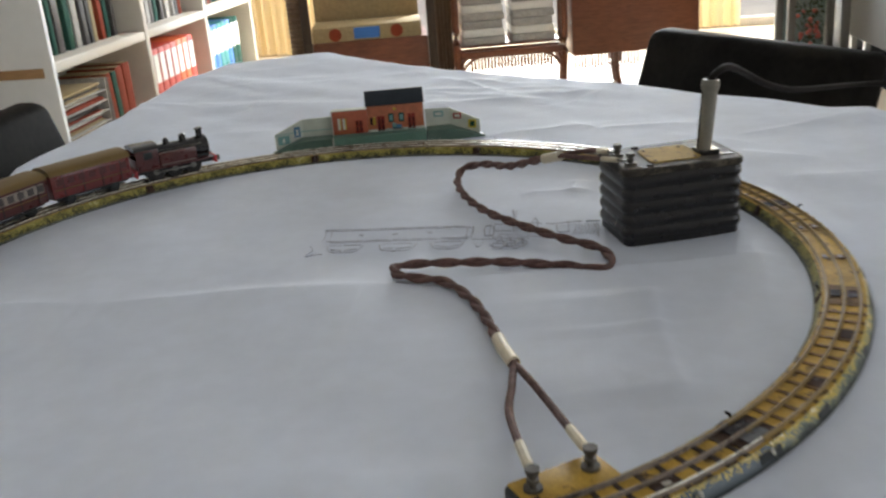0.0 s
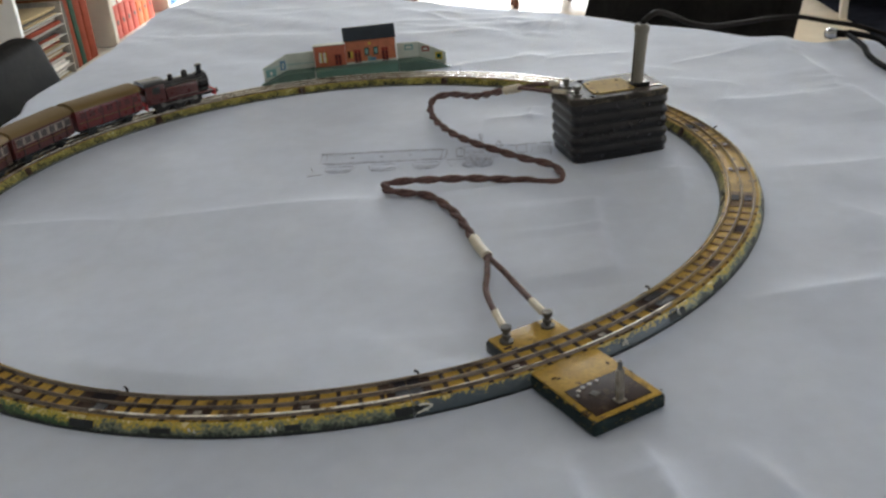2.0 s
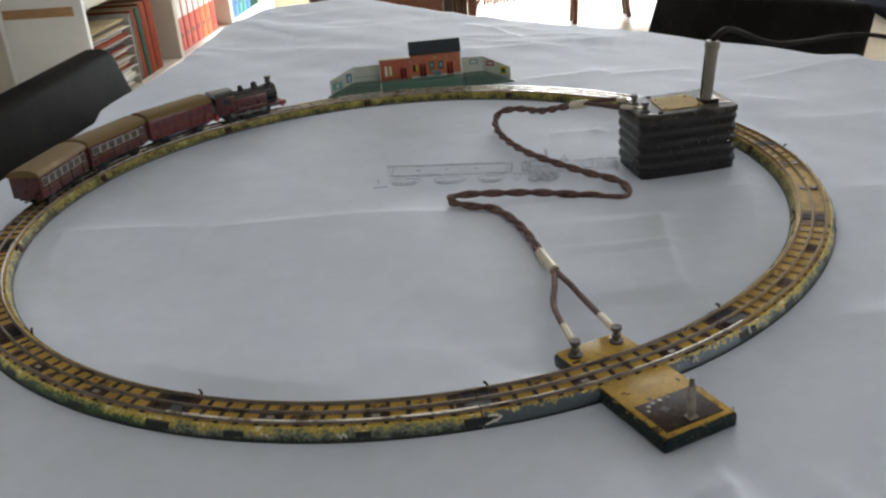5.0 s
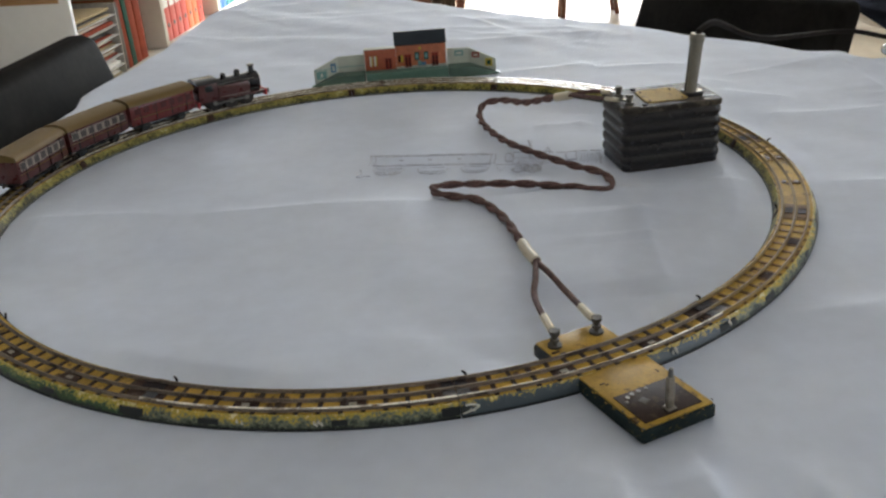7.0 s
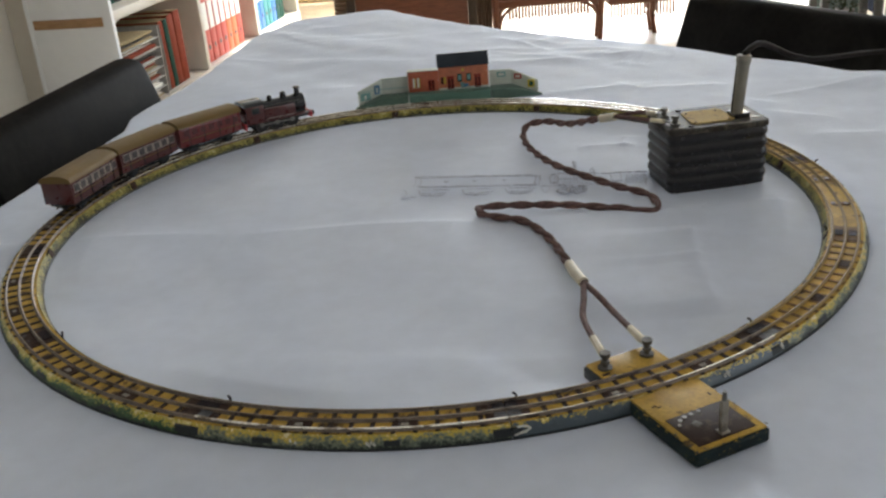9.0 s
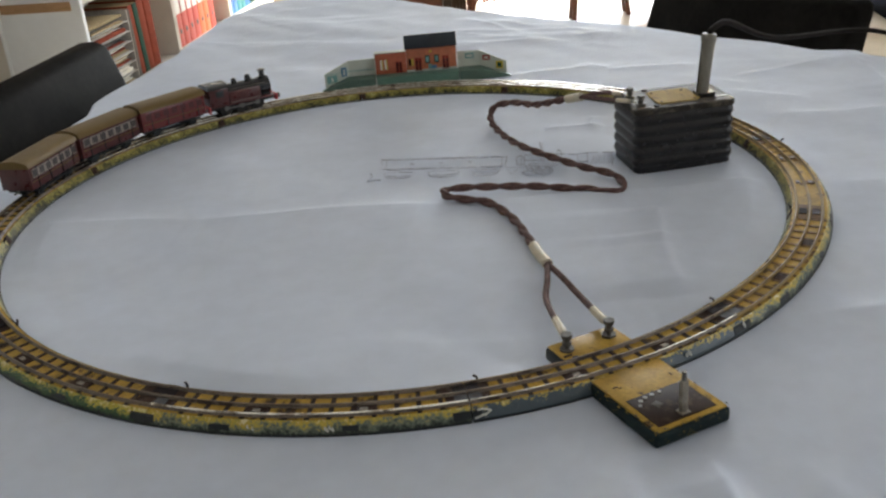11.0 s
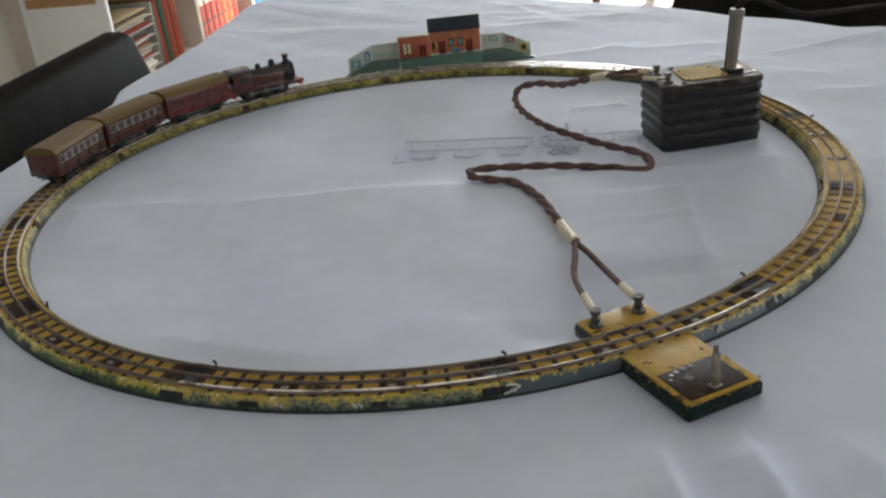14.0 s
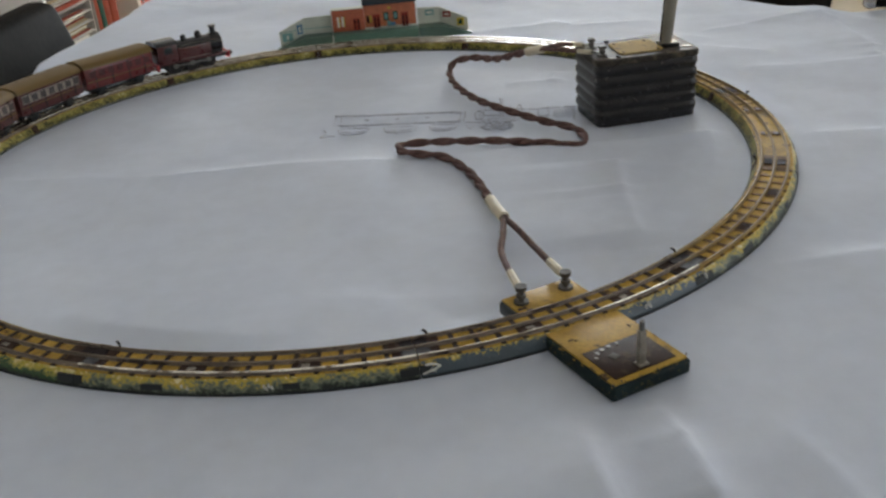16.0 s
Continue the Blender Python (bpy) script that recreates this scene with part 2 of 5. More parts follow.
ST_CREAM = mat("cream_fence_print", (0.62, 0.66, 0.58), 0.5, var=0.08, scale=90)
ST_YELLOW = mat("yellow_print", (0.62, 0.50, 0.06), 0.5)
ST_BLUE = mat("blue_print", (0.10, 0.25, 0.40), 0.5)
ST_TEAL = mat("teal_print", (0.22, 0.42, 0.40), 0.5)
ST_WHITE = mat("white_print", (0.72, 0.71, 0.64), 0.5)
MAROON = mat("maroon_coach_print", (0.085, 0.016, 0.014), 0.3, var=0.15, scale=120, coat=0.3)
CRIMSON = mat("crimson_coach_print", (0.16, 0.022, 0.020), 0.3, var=0.15, scale=120, coat=0.3)
COACHROOF = mat("ochre_brown_coach_roof", (0.17, 0.105, 0.030), 0.45, var=0.05, scale=8, bump=0.02, bdist=0.0001, spec=0.3)
COACHWIN = mat("grey_cream_window_print", (0.30, 0.25, 0.21), 0.35, var=0.12, scale=120)
LOCOBLACK = mat("black_loco_enamel", (0.014, 0.012, 0.013), 0.22, var=0.15, scale=60, coat=0.4)
BUFFERRED = mat("red_buffer_beam", (0.52, 0.045, 0.055), 0.35, var=0.1, scale=90)
WHEEL = mat("dark_wheel_metal", (0.03, 0.027, 0.025), 0.4, metal=0.5)
PENCIL = mat("pencil_line", (0.515, 0.535, 0.605), 0.9, var=0.25, scale=150)
LEATHER = mat("black_leather", (0.0145, 0.0128, 0.011), 0.5, var=0.25, scale=14, bump=0.2, bscale=260, bdist=0.0008, spec=0.007)
CHROME = mat("chrome_tube", (0.6, 0.6, 0.6), 0.15, metal=1.0)
WHITEPAINT = mat("white_shelf_paint", (0.64, 0.60, 0.53), 0.5, var=0.04, scale=4)
PANELWHITE = mat("white_laminate", (0.82, 0.84, 0.86), 0.45, var=0.03, scale=4)
WALLPAINT = mat("warm_white_wall", (0.68, 0.66, 0.61), 0.8, var=0.04, scale=3, bump=0.2, bscale=90)
# for a wall out of view, toned down so less light bounces back
SHADEWALL = mat("darkened_unseen_wall", (0.40, 0.385, 0.37), 0.8, var=0.08, scale=3, bump=0.2, bscale=90)
CEILPAINT = mat("grey_white_ceiling", (0.70, 0.70, 0.71), 0.85, var=0.03, scale=3)
STRIPWOOD = wood("light_wood_strip", (0.42, 0.25, 0.12), (0.30, 0.16, 0.07))
FLOORWOOD = wood("pale_floor_wood", (0.62, 0.53, 0.40), (0.52, 0.43, 0.31), scale=3.0, rough=0.35)
REDWOOD = wood("reddish_brown_wood", (0.20, 0.068, 0.030), (0.12, 0.036, 0.016), rough=0.35)
DARKWOOD = wood("dark_brown_wood", (0.055, 0.032, 0.018), (0.03, 0.017, 0.01), rough=0.4)
CARPET = mat("dark_blue_carpet", (0.018, 0.019, 0.024), 0.95, spec=0.0, var=0.2, scale=20, bump=0.6, bscale=500)
CURTAIN = mat("cream_curtain", (0.82, 0.74, 0.57), 0.85, var=0.06, scale=10)
WICKER = mat("brown_wicker", (0.12, 0.075, 0.042), 0.6, var=0.35, scale=120, bump=0.6, bscale=160, bdist=0.003)
BINDERRED = mat("red_binder_card", (0.50, 0.045, 0.025), 0.5, var=0.06, scale=20)
BINDERORANGE = mat("orange_binder_card", (0.62, 0.13, 0.03), 0.5, var=0.06, scale=20)
BINDERBLUE = mat("blue_binder_card", (0.04, 0.17, 0.50), 0.5, var=0.06, scale=20)
BINDERTEAL = mat("teal_binder_card", (0.03, 0.24, 0.24), 0.5, var=0.06, scale=20)
BINDERLIGHT = mat("light_blue_binder_card", (0.22, 0.45, 0.66), 0.5, var=0.06, scale=20)
PAPERWHITE = mat("white_paper", (0.78, 0.76, 0.71), 0.8, var=0.05, scale=40)
PAPERGREY = mat("grey_paper_stack", (0.40, 0.38, 0.35), 0.8, var=0.15, scale=60)
PAPERTAN = mat("tan_paper", (0.33, 0.25, 0.13), 0.8, var=0.15, scale=60)
PAPERDARK = mat("dark_magazine", (0.07, 0.06, 0.055), 0.5, var=0.25, scale=60)
GREENDARK = mat("dark_green_book", (0.025, 0.08, 0.06), 0.7, spec=0.1)
RUST = mat("rust_red_book", (0.24, 0.048, 0.024), 0.7, spec=0.1)
GREYPANEL = mat("grey_cabinet", (0.13, 0.125, 0.115), 0.6, var=0.04, scale=4)
DARKPANEL = mat("dark_grey_cabinet", (0.055, 0.052, 0.048), 0.6, var=0.06, scale=4)
TEALPANEL = mat("pale_teal_panel", (0.20, 0.27, 0.26), 0.6, var=0.05, scale=4)
LEAFGREEN = mat("leaf_green", (0.035, 0.045, 0.02), 0.8, spec=0.1, var=0.3, scale=30)
FLOWERRED = mat("faded_red_flower", (0.34, 0.10, 0.08), 0.8, spec=0.1, var=0.2, scale=40)
BASKET = mat("grey_basket", (0.12, 0.105, 0.09), 0.6, var=0.2, scale=60)


def glass_mat():
    m = bpy.data.materials.new("window_glass")
    m.use_nodes = True
    b = m.node_tree.nodes["Principled BSDF"]
    b.inputs["Transmission Weight"].default_value, b.inputs["Roughness"].default_value, b.inputs["IOR"].default_value = 1.0, 0.0, 1.45
    return m


GLASS = glass_mat()


def let_light_through(m, color, share):
    """Thin cloth: part of the light passes and is scattered."""
    nt = m.node_tree
    tr = nt.nodes.new("ShaderNodeBsdfTranslucent")
    tr.inputs["Color"].default_value = (*color, 1)
    mx = nt.nodes.new("ShaderNodeMixShader")
    mx.inputs[0].default_value = share
    nt.links.new(nt.nodes["Principled BSDF"].outputs[0], mx.inputs[1])
    nt.links.new(tr.outputs[0], mx.inputs[2])
    nt.links.new(mx.outputs[0], nt.nodes["Material Output"].inputs["Surface"])


let_light_through(CURTAIN, (0.86, 0.77, 0.58), 0.68)


# ---- mesh helpers ----
def box(bm, x0, x1, y0, y1, z0, z1, bevel=0.0, seg=2):
    vs = [bm.verts.new((x, y, z)) for z in (z0, z1) for y in (y0, y1) for x in (x0, x1)]
    fs = [bm.faces.new([vs[i] for i in q]) for q in ((0, 2, 3, 1), (4, 5, 7, 6), (0, 1, 5, 4), (2, 6, 7, 3), (0, 4, 6, 2), (1, 3, 7, 5))]
    if bevel:
        es = list({e for f in fs for e in f.edges})
        bmesh.ops.bevel(bm, geom=es, offset=bevel, segments=seg, affect="EDGES", profile=0.5)
    return bm


def cyl(bm, p, q, r0, r1=None, n=16):
    p, q = Vector(p), Vector(q)
    r1 = r0 if r1 is None else r1
    d = (q - p).normalized()
    a = d.orthogonal().normalized()
    b = d.cross(a)
    rings = []
    for c, r in ((p, r0), (q, r1)):
        rings.append([bm.verts.new(c + (a * math.cos(2 * math.pi * i / n) + b * math.sin(2 * math.pi * i / n)) * r) for i in range(n)])
    for i in range(n):
        j = (i + 1) % n
        bm.faces.new((rings[0][i], rings[0][j], rings[1][j], rings[1][i]))
    bm.faces.new(rings[0][::-1])
    bm.faces.new(rings[1])
    return bm


def ball(bm, c, r, sz=1.0):
    bmesh.ops.create_uvsphere(bm, u_segments=14, v_segments=8, radius=r, matrix=Matrix.Translation(c) @ Matrix.Diagonal((1, 1, sz, 1)))
    return bm


def smooth_path(pts, n):
    """n points of a Catmull-Rom line through pts, evenly spread."""
    P = [Vector(p) for p in pts]
    P = [2 * P[0] - P[1]] + P + [2 * P[-1] - P[-2]]
    dense = []
    for i in range(1, len(P) - 2):
        a, b, c, d = P[i - 1:i + 3]
        for k in range(24):
            t = k / 24
            dense.append(0.5 * (2 * b + (c - a) * t + (2 * a - 5 * b + 4 * c - d) * t * t + (3 * b - a - 3 * c + d) * t ** 3))
    dense.append(P[-2])
    s = [0.0]
    for a, b in zip(dense, dense[1:]):
        s.append(s[-1] + (b - a).length)
    out, j = [], 0
    for i in range(n):
        w = s[-1] * i / (n - 1)
        while j < len(s) - 2 and s[j + 1] < w:
            j += 1
        k = (w - s[j]) / max(1e-9, s[j + 1] - s[j])
        out.append(dense[j].lerp(dense[j + 1], min(1, max(0, k))))
    return out


def tube(bm, path, r, n=10):
    """A round tube along a list of points; r may be a number or a list."""
    rings = []
    up = Vector((0, 0, 1))
    for i, p in enumerate(path):
        d = (path[min(i + 1, len(path) - 1)] - path[max(i - 1, 0)]).normalized()
        a = d.cross(up)
        if a.length < 1e-3:
            a = d.cross(Vector((1, 0, 0)))
        a.normalize()
        b = a.cross(d)
        rr = r[i] if isinstance(r, (list, tuple)) else r
        rings.append([bm.verts.new(p + (a * math.cos(2 * math.pi * k / n) + b * math.sin(2 * math.pi * k / n)) * rr) for k in range(n)])
    for u, v in zip(rings, rings[1:]):
        for k in range(n):
            j = (k + 1) % n
            bm.faces.new((u[k], u[j], v[j], v[k]))
    bm.faces.new(rings[0][::-1])
    bm.faces.new(rings[-1])
    return bm


def finish(bm, name, material, smooth=True):
    bmesh.ops.recalc_face_normals(bm, faces=bm.faces)
    me = bpy.data.meshes.new(name)
    if smooth:
        for f in bm.faces:
            f.smooth = True
        for e in bm.edges:
            e.smooth = len(e.link_faces) == 2 and e.calc_face_angle(0) < 0.7
    bm.to_mesh(me)
    bm.free()
    me.materials.append(material)
    return me


def part(name, bm, material, parent, label="", m=None):
    ob = new(name, finish(bm, name, material))
    ob.parent = parent
    if m is not None:
        ob.matrix_basis = m
    return tagged(ob, label)


def solid(name, bm, material, label="", category="", group="", kind="", m=None):
    ob = new(name, finish(bm, name, material))
    if m is not None:
        ob.matrix_basis = m
    return tagged(ob, label, category, group, kind)


def thing(name, m, label, category, group="", kind=""):
    ob = new(name)
    ob.empty_display_size = 0.05
    ob.matrix_basis = m
    return tagged(ob, label, category, group, kind)


def B():
    return bmesh.new()

# ---- the room ----
RISE = 0.038          # the room's floor lies that much higher than 0.75 m under the table's top
RM = pose(0, 0, RISE, 0, 0, -9)          # the room stands turned by nine degrees against the track
FLOOR = -0.75          # in the room's own frame
GROUND = FLOOR + RISE


def room():
    def wall(name, x0, x1, y0, y1, z0, z1, material, label):
        return solid(name, box(B(), x0, x1, y0, y1, z0, z1), material, label, "wall", kind="structure", m=RM)
    solid("floor", box(B(), -2.1, 3.4, -2.7, 6.4, FLOOR - 0.1, FLOOR), FLOORWOOD, "pale wooden floor, sunlit near the windows", "floor", kind="structure", m=RM)
    solid("ceiling", box(B(), -2.1, 3.4, -2.7, 6.4, 1.75, 1.85), CEILPAINT, "plain grey-white ceiling", "ceiling", kind="structure", m=RM)
    wall("wall_west", -2.1, -2.0, -2.7, 6.4, FLOOR, 1.75, WALLPAINT, "warm white wall behind the bookcase")
    # unseen closing wall; its dark tone limits fill on the near cloth
    wall("wall_south", -2.0, 3.3, -2.7, -2.6, FLOOR, 1.75, SHADEWALL, "unseen plain brown-grey wall, toned down to cut bounced light")
    # far wall, with a wide glazed opening
    bm = B()
    box(bm, -2.0, -1.95, 6.2, 6.35, FLOOR, 1.75)
    box(bm, 1.98, 3.3, 6.2, 6.35, FLOOR, 1.75)
    box(bm, -1.95, 1.98, 6.2, 6.35, 1.45, 1.75)
    solid("wall_north", bm, WALLPAINT, "warm white wall round a wide glazed opening", "wall", kind="structure", m=RM)
    # right-hand wall, with a window
    bm = B()
    box(bm, 3.3, 3.4, -2.7, -1.6, FLOOR, 1.75)
    box(bm, 3.3, 3.4, 0.4, 6.4, FLOOR, 1.75)
    box(bm, 3.3, 3.4, -1.6, 0.4, FLOOR, -0.1)
    box(bm, 3.3, 3.4, -1.6, 0.4, 1.45, 1.75)
    solid("wall_east", bm, WALLPAINT, "warm white wall with a window", "wall", kind="structure", m=RM)
    # glazed doors and window
    w = thing("window_1", RM, "wide white-framed glazed doors in bright daylight", "window", kind="structure")
    for x in (-1.915, -1.215, -0.42, 0.365, 1.15, 1.945):
        part("window_frame", box(B(), x - 0.035, x + 0.035, 6.22, 6.30, FLOOR, 1.45, 0.006), WHITEPAINT, w)
    for z in (FLOOR + 0.03, 1.42):
        part("window_frame", box(B(), -1.88, 1.91, 6.225, 6.295, z - 0.03, z + 0.03, 0.006), WHITEPAINT, w)
    p = part("pane", box(B(), -1.88, -1.25, 6.255, 6.261, FLOOR + 0.06, 1.39), GLASS, w)
    p.visible_shadow = False
    for x in (-0.8175, -0.0275, 0.7575, 1.5475):
        p = part("pane", box(B(), x - 0.355, x + 0.355, 6.255, 6.261, FLOOR + 0.06, 1.39), GLASS, w)
        p.visible_shadow = False
    w = thing("window_2", RM, "white-framed side window", "window", kind="structure")
    for y in (-1.57, -0.6, 0.37):
        part("window_frame", box(B(), 3.32, 3.38, y - 0.03, y + 0.03, -0.1, 1.45, 0.006), WHITEPAINT, w)
    for z in (-0.07, 1.42):
        part("window_frame", box(B(), 3.325, 3.375, -1.54, 0.34, z - 0.03, z + 0.03, 0.006), WHITEPAINT, w)
    for y in (-1.085, -0.115):
        p = part("pane", box(B(), 3.347, 3.353, y - 0.455, y + 0.455, -0.04, 1.39), GLASS, w)
        p.visible_shadow = False
    solid("carpet", box(B(), 1.72, 3.28, 1.7, 5.2, FLOOR, FLOOR + 0.012, 0.004), CARPET, "dark blue-grey short-pile carpet on the floor", "carpet", m=RM)
    solid("ground", box(B(), -40, 40, -30, 60, FLOOR - 0.35, FLOOR - 0.25), mat("terrace_stone", (0.45, 0.42, 0.38), 0.8), "pale terrace outside the windows", "ground", kind="structure", m=RM)


room()
sun_lamp()
window_lamp("daylight_north", RM @ look((0.85, 6.19, 0.55), (0.85, 0, 0.55)), 2.2, 1.7, LAMP_N, (0.875, 0.93, 0.98))
window_lamp("daylight_east", RM @ look((3.29, -0.6, 0.68), (0, -0.6, 0.68)), 1.85, 1.4, LAMP_E, (0.91, 0.94, 0.98))


# ---- table and cloth ----
EDGE = [(0.70, -0.80), (0.731, -0.202), (0.726, 0.251), (0.695, 0.318), (0.660, 0.350), (0.630, 0.328), (0.612, 0.352), (0.607, 0.386), (0.566, 0.398), (0.522, 0.467), (0.454, 0.536), (0.390, 0.629), (0.292, 0.732), (0.119, 0.917),
        (-0.075, 1.231), (-0.258, 1.184), (-0.320, 1.019), (-0.345, 0.731), (-0.368, 0.623), (-0.391, 0.547), (-0.406, 0.461), (-0.396, 0.397), (-0.421, 0.266), (-0.433, 0.254),
        (-0.447, 0.152), (-0.501, -0.107), (-0.62, -0.80)]
CENTRE = Vector((0.06, 0.1))
# fold lines pressed into the cloth: two ends, height, width of the steep far side, length of the slope on the near side
FOLDS = [((-0.50, 0.016), (-0.17, -0.012), 0.0030, 0.012, 0.09), ((-0.19, -0.010), (0.07, -0.032), 0.0036, 0.013, 0.09), ((0.05, -0.030), (0.36, -0.061), 0.0043, 0.014, 0.08), ((0.36, -0.066), (0.74, -0.085), 0.0030, 0.013, 0.08),
         ((-0.30, -0.246), (-0.05, -0.266), 0.0004, 0.006, 0.05), ((-0.08, -0.264), (0.11, -0.284), 0.0005, 0.006, 0.05), ((0.225, -0.289), (0.72, -0.286), 0.0033, 0.011, 0.05),
         ((0.118, -0.420), (0.121, -0.66), 0.0064, 0.007, 0.025), ((0.160, -0.400), (0.161, -0.52), 0.0080, 0.008, 0.03), ((0.163, -0.50), (0.19, -0.66), 0.0080, 0.008, 0.03), ((0.205, -0.43), (0.25, -0.62), 0.0030, 0.010, 0.04),
         ((0.334, -0.425), (0.513, -0.365), 0.0016, 0.012, 0.05), ((0.397, -0.143), (0.513, -0.365), 0.0026, 0.012, 0.05), ((0.216, -0.085), (0.209, -0.16), 0.0050, 0.010, 0.05), ((0.211, -0.14), (0.203, -0.245), 0.0045, 0.010, 0.05),
         ((0.590, 0.378), (0.577, 0.170), 0.0046, 0.010, 0.05), ((0.573, 0.152), (0.556, 0.022), 0.0044, 0.010, 0.04), ((0.582, 0.19), (0.556, 0.135), 0.0030, 0.007, 0.02), ((0.400, 0.145), (0.545, 0.130), 0.0014, 0.009, 0.04), ((0.556, 0.022), (0.552, -0.405), 0.0015, 0.016, 0.05),
         ((-0.338, 0.772), (0.427, 0.576), 0.0018, 0.014, 0.07), ((-0.308, 0.901), (0.101, 0.885), 0.0023, 0.014, 0.07), ((-0.30, 0.965), (0.06, 0.93), 0.0016, 0.012, 0.05),
         ((-0.248, 1.044), (-0.022, 1.091), 0.0023, 0.014, 0.06), ((-0.001, 0.754), (0.366, 0.629), 0.0021, 0.013, 0.06),
         ((-0.366, 0.568), (0.100, 0.520), 0.0013, 0.012, 0.06), ((0.201, 0.447), (0.606, 0.345), 0.0006, 0.012, 0.05), ((0.195, 0.647), (0.295, 0.625), 0.0024, 0.006, 0.025),
         ((0.280, 0.606), (0.395, 0.612), 0.0024, 0.006, 0.025), ((0.090, 0.621), (0.240, 0.599), 0.0018, 0.007, 0.03), ((0.150, 0.408), (0.275, 0.419), 0.0020, 0.006, 0.02),
         ((0.280, 0.392), (0.410, 0.381), 0.0020, 0.006, 0.02), ((0.130, 0.826), (0.212, 0.654), 0.0020, 0.007, 0.03), ((0.255, 0.436), (0.285, 0.398), 0.0018, 0.005, 0.015),
         ((0.165, 0.164), (0.225, 0.157), 0.0022, 0.005, 0.018), ((0.205, 0.152), (0.222, 0.196), 0.0018, 0.005, 0.015)]


def edge_radius(a):
    d = Vector((math.cos(a), math.sin(a)))
    best = 9.0
    for i in range(len(EDGE)):
        p, q = Vector(EDGE[i]) - CENTRE, Vector(EDGE[(i + 1) % len(EDGE)]) - CENTRE
        e = q - p
        den = d.x * e.y - d.y * e.x
        if abs(den) < 1e-9:
            continue
        t = (p.x * e.y - p.y * e.x) / den
        s = (p.x * d.y - p.y * d.x) / den
        if t > 0 and -1e-6 <= s <= 1 + 1e-6:
            best = min(best, t)
    return best


LIFT = 0.0020          # the cloth is doubled under the ring, which stands that much higher
crng = random.Random(41)
WAVES = [(crng.uniform(-1, 1), crng.uniform(-1, 1), crng.uniform(0, 6.28)) for _ in range(14)]


def rough_field(x, y, size, shift):
    """A smooth random field of about -1 to 1 whose lumps are about that size."""
    f = 0.0
    for i, (a, b, c) in enumerate(WAVES):
        k = (0.6 + 0.8 * i / 14) * 3.14 / size
        n = math.hypot(a, b)
        f = f + np.sin((a * x + b * y) / n * k + c * (3 + shift) + shift)
    return f / 4.0


def small_folds():
    """Short creases, many in the loose far part of the cloth, a few in the middle."""
    out = []
    for n, (x0, x1, y0, y1), h in ((60, (-0.36, 0.42, 0.46, 1.12), 0.0017), (24, (0.38, 0.72, -0.5, 0.40), 0.0019), (9, (-0.3, 0.3, -0.28, 0.32), 0.0005), (16, (-0.5, 0.6, -0.62, -0.40), 0.0012), (10, (-0.5, -0.38, -0.3, 0.6), 0.0008)):
        for _ in range(n):
            x, y, L = crng.uniform(x0, x1), crng.uniform(y0, y1), crng.uniform(0.03, 0.13)
            a = crng.gauss(-0.1, 0.55) + (1.3 if crng.random() < 0.22 else 0)
            out.append(((x - L * math.cos(a), y - L * math.sin(a)), (x + L * math.cos(a), y + L * math.sin(a)), h * crng.uniform(-0.4, 1.0), crng.uniform(0.005, 0.011), crng.uniform(0.012, 0.04)))
    return out


ALL_FOLDS = FOLDS + small_folds()


def cloth_height(x, y):
    z = np.zeros_like(x)
    wx, wy = 0.0035 * rough_field(x, y, 0.09, 1.0), 0.0035 * rough_field(x, y, 0.09, 2.0)
    for (ax, ay), (bx, by), h, w, near in ALL_FOLDS:
        dx, dy = bx - ax, by - ay
        L = math.hypot(dx, dy)
        u, v = x + wx - ax, y + wy - ay
        t = np.clip((u * dx + v * dy) / (L * L), 0, 1)
        d = np.hypot(u - t * dx, v - t * dy)
        steep = (u * dy - v * dx) < 0
        fade = np.clip(5 * np.minimum(t, 1 - t), 0.0, 1.0)
        # a crest that is steep on one side and runs out on the other
        z += fade * h * np.where(steep, np.exp(-d / w), np.exp(-(d / near) ** 1.3))
    far = np.clip((y - 0.42) / 0.3, 0, 1)
    z += (0.0012 + 0.0006 * far) * rough_field(x, y, 0.16, 3.0) + (0.0002 + 0.0005 * far) * rough_field(x, y, 0.05, 4.0)
    # under the track and the things on the cloth it is pressed flat
    r, ang = np.hypot(x, y), np.degrees(np.arctan2(y, x))
    flat = 1 - np.abs(r - 0.36) / 0.045
    for cx, cy, sx, sy in ((0.27, 0.035, 0.09, 0.07), (0.03, 0.418, 0.17, 0.045), (0.148, -0.368, 0.075, 0.085)):
        flat = np.maximum(flat, 1 - np.hypot((x - cx) / sx, (y - cy) / sy))
    z *= 1 - np.clip(2.2 * flat, 0, 1)
    # narrow rise by the switch plate and the station, wide elsewhere
    near_plate = np.clip(1.8 - np.abs(ang + 67.0) / 10.0, 0, 1)
    w_in = 0.090 - 0.086 * near_plate
    w_out = 0.032 - 0.028 * np.maximum(near_plate, np.clip((y - 0.1) / 0.1, 0, 1))
    off = r - 0.36
    step = np.where(off > 0, (off - 0.0178) / w_out, (-off - 0.0192) / w_in)
    s = 1 - np.clip(step, 0, 1)
    return z - 0.0004 + LIFT * s * s * (3 - 2 * s)


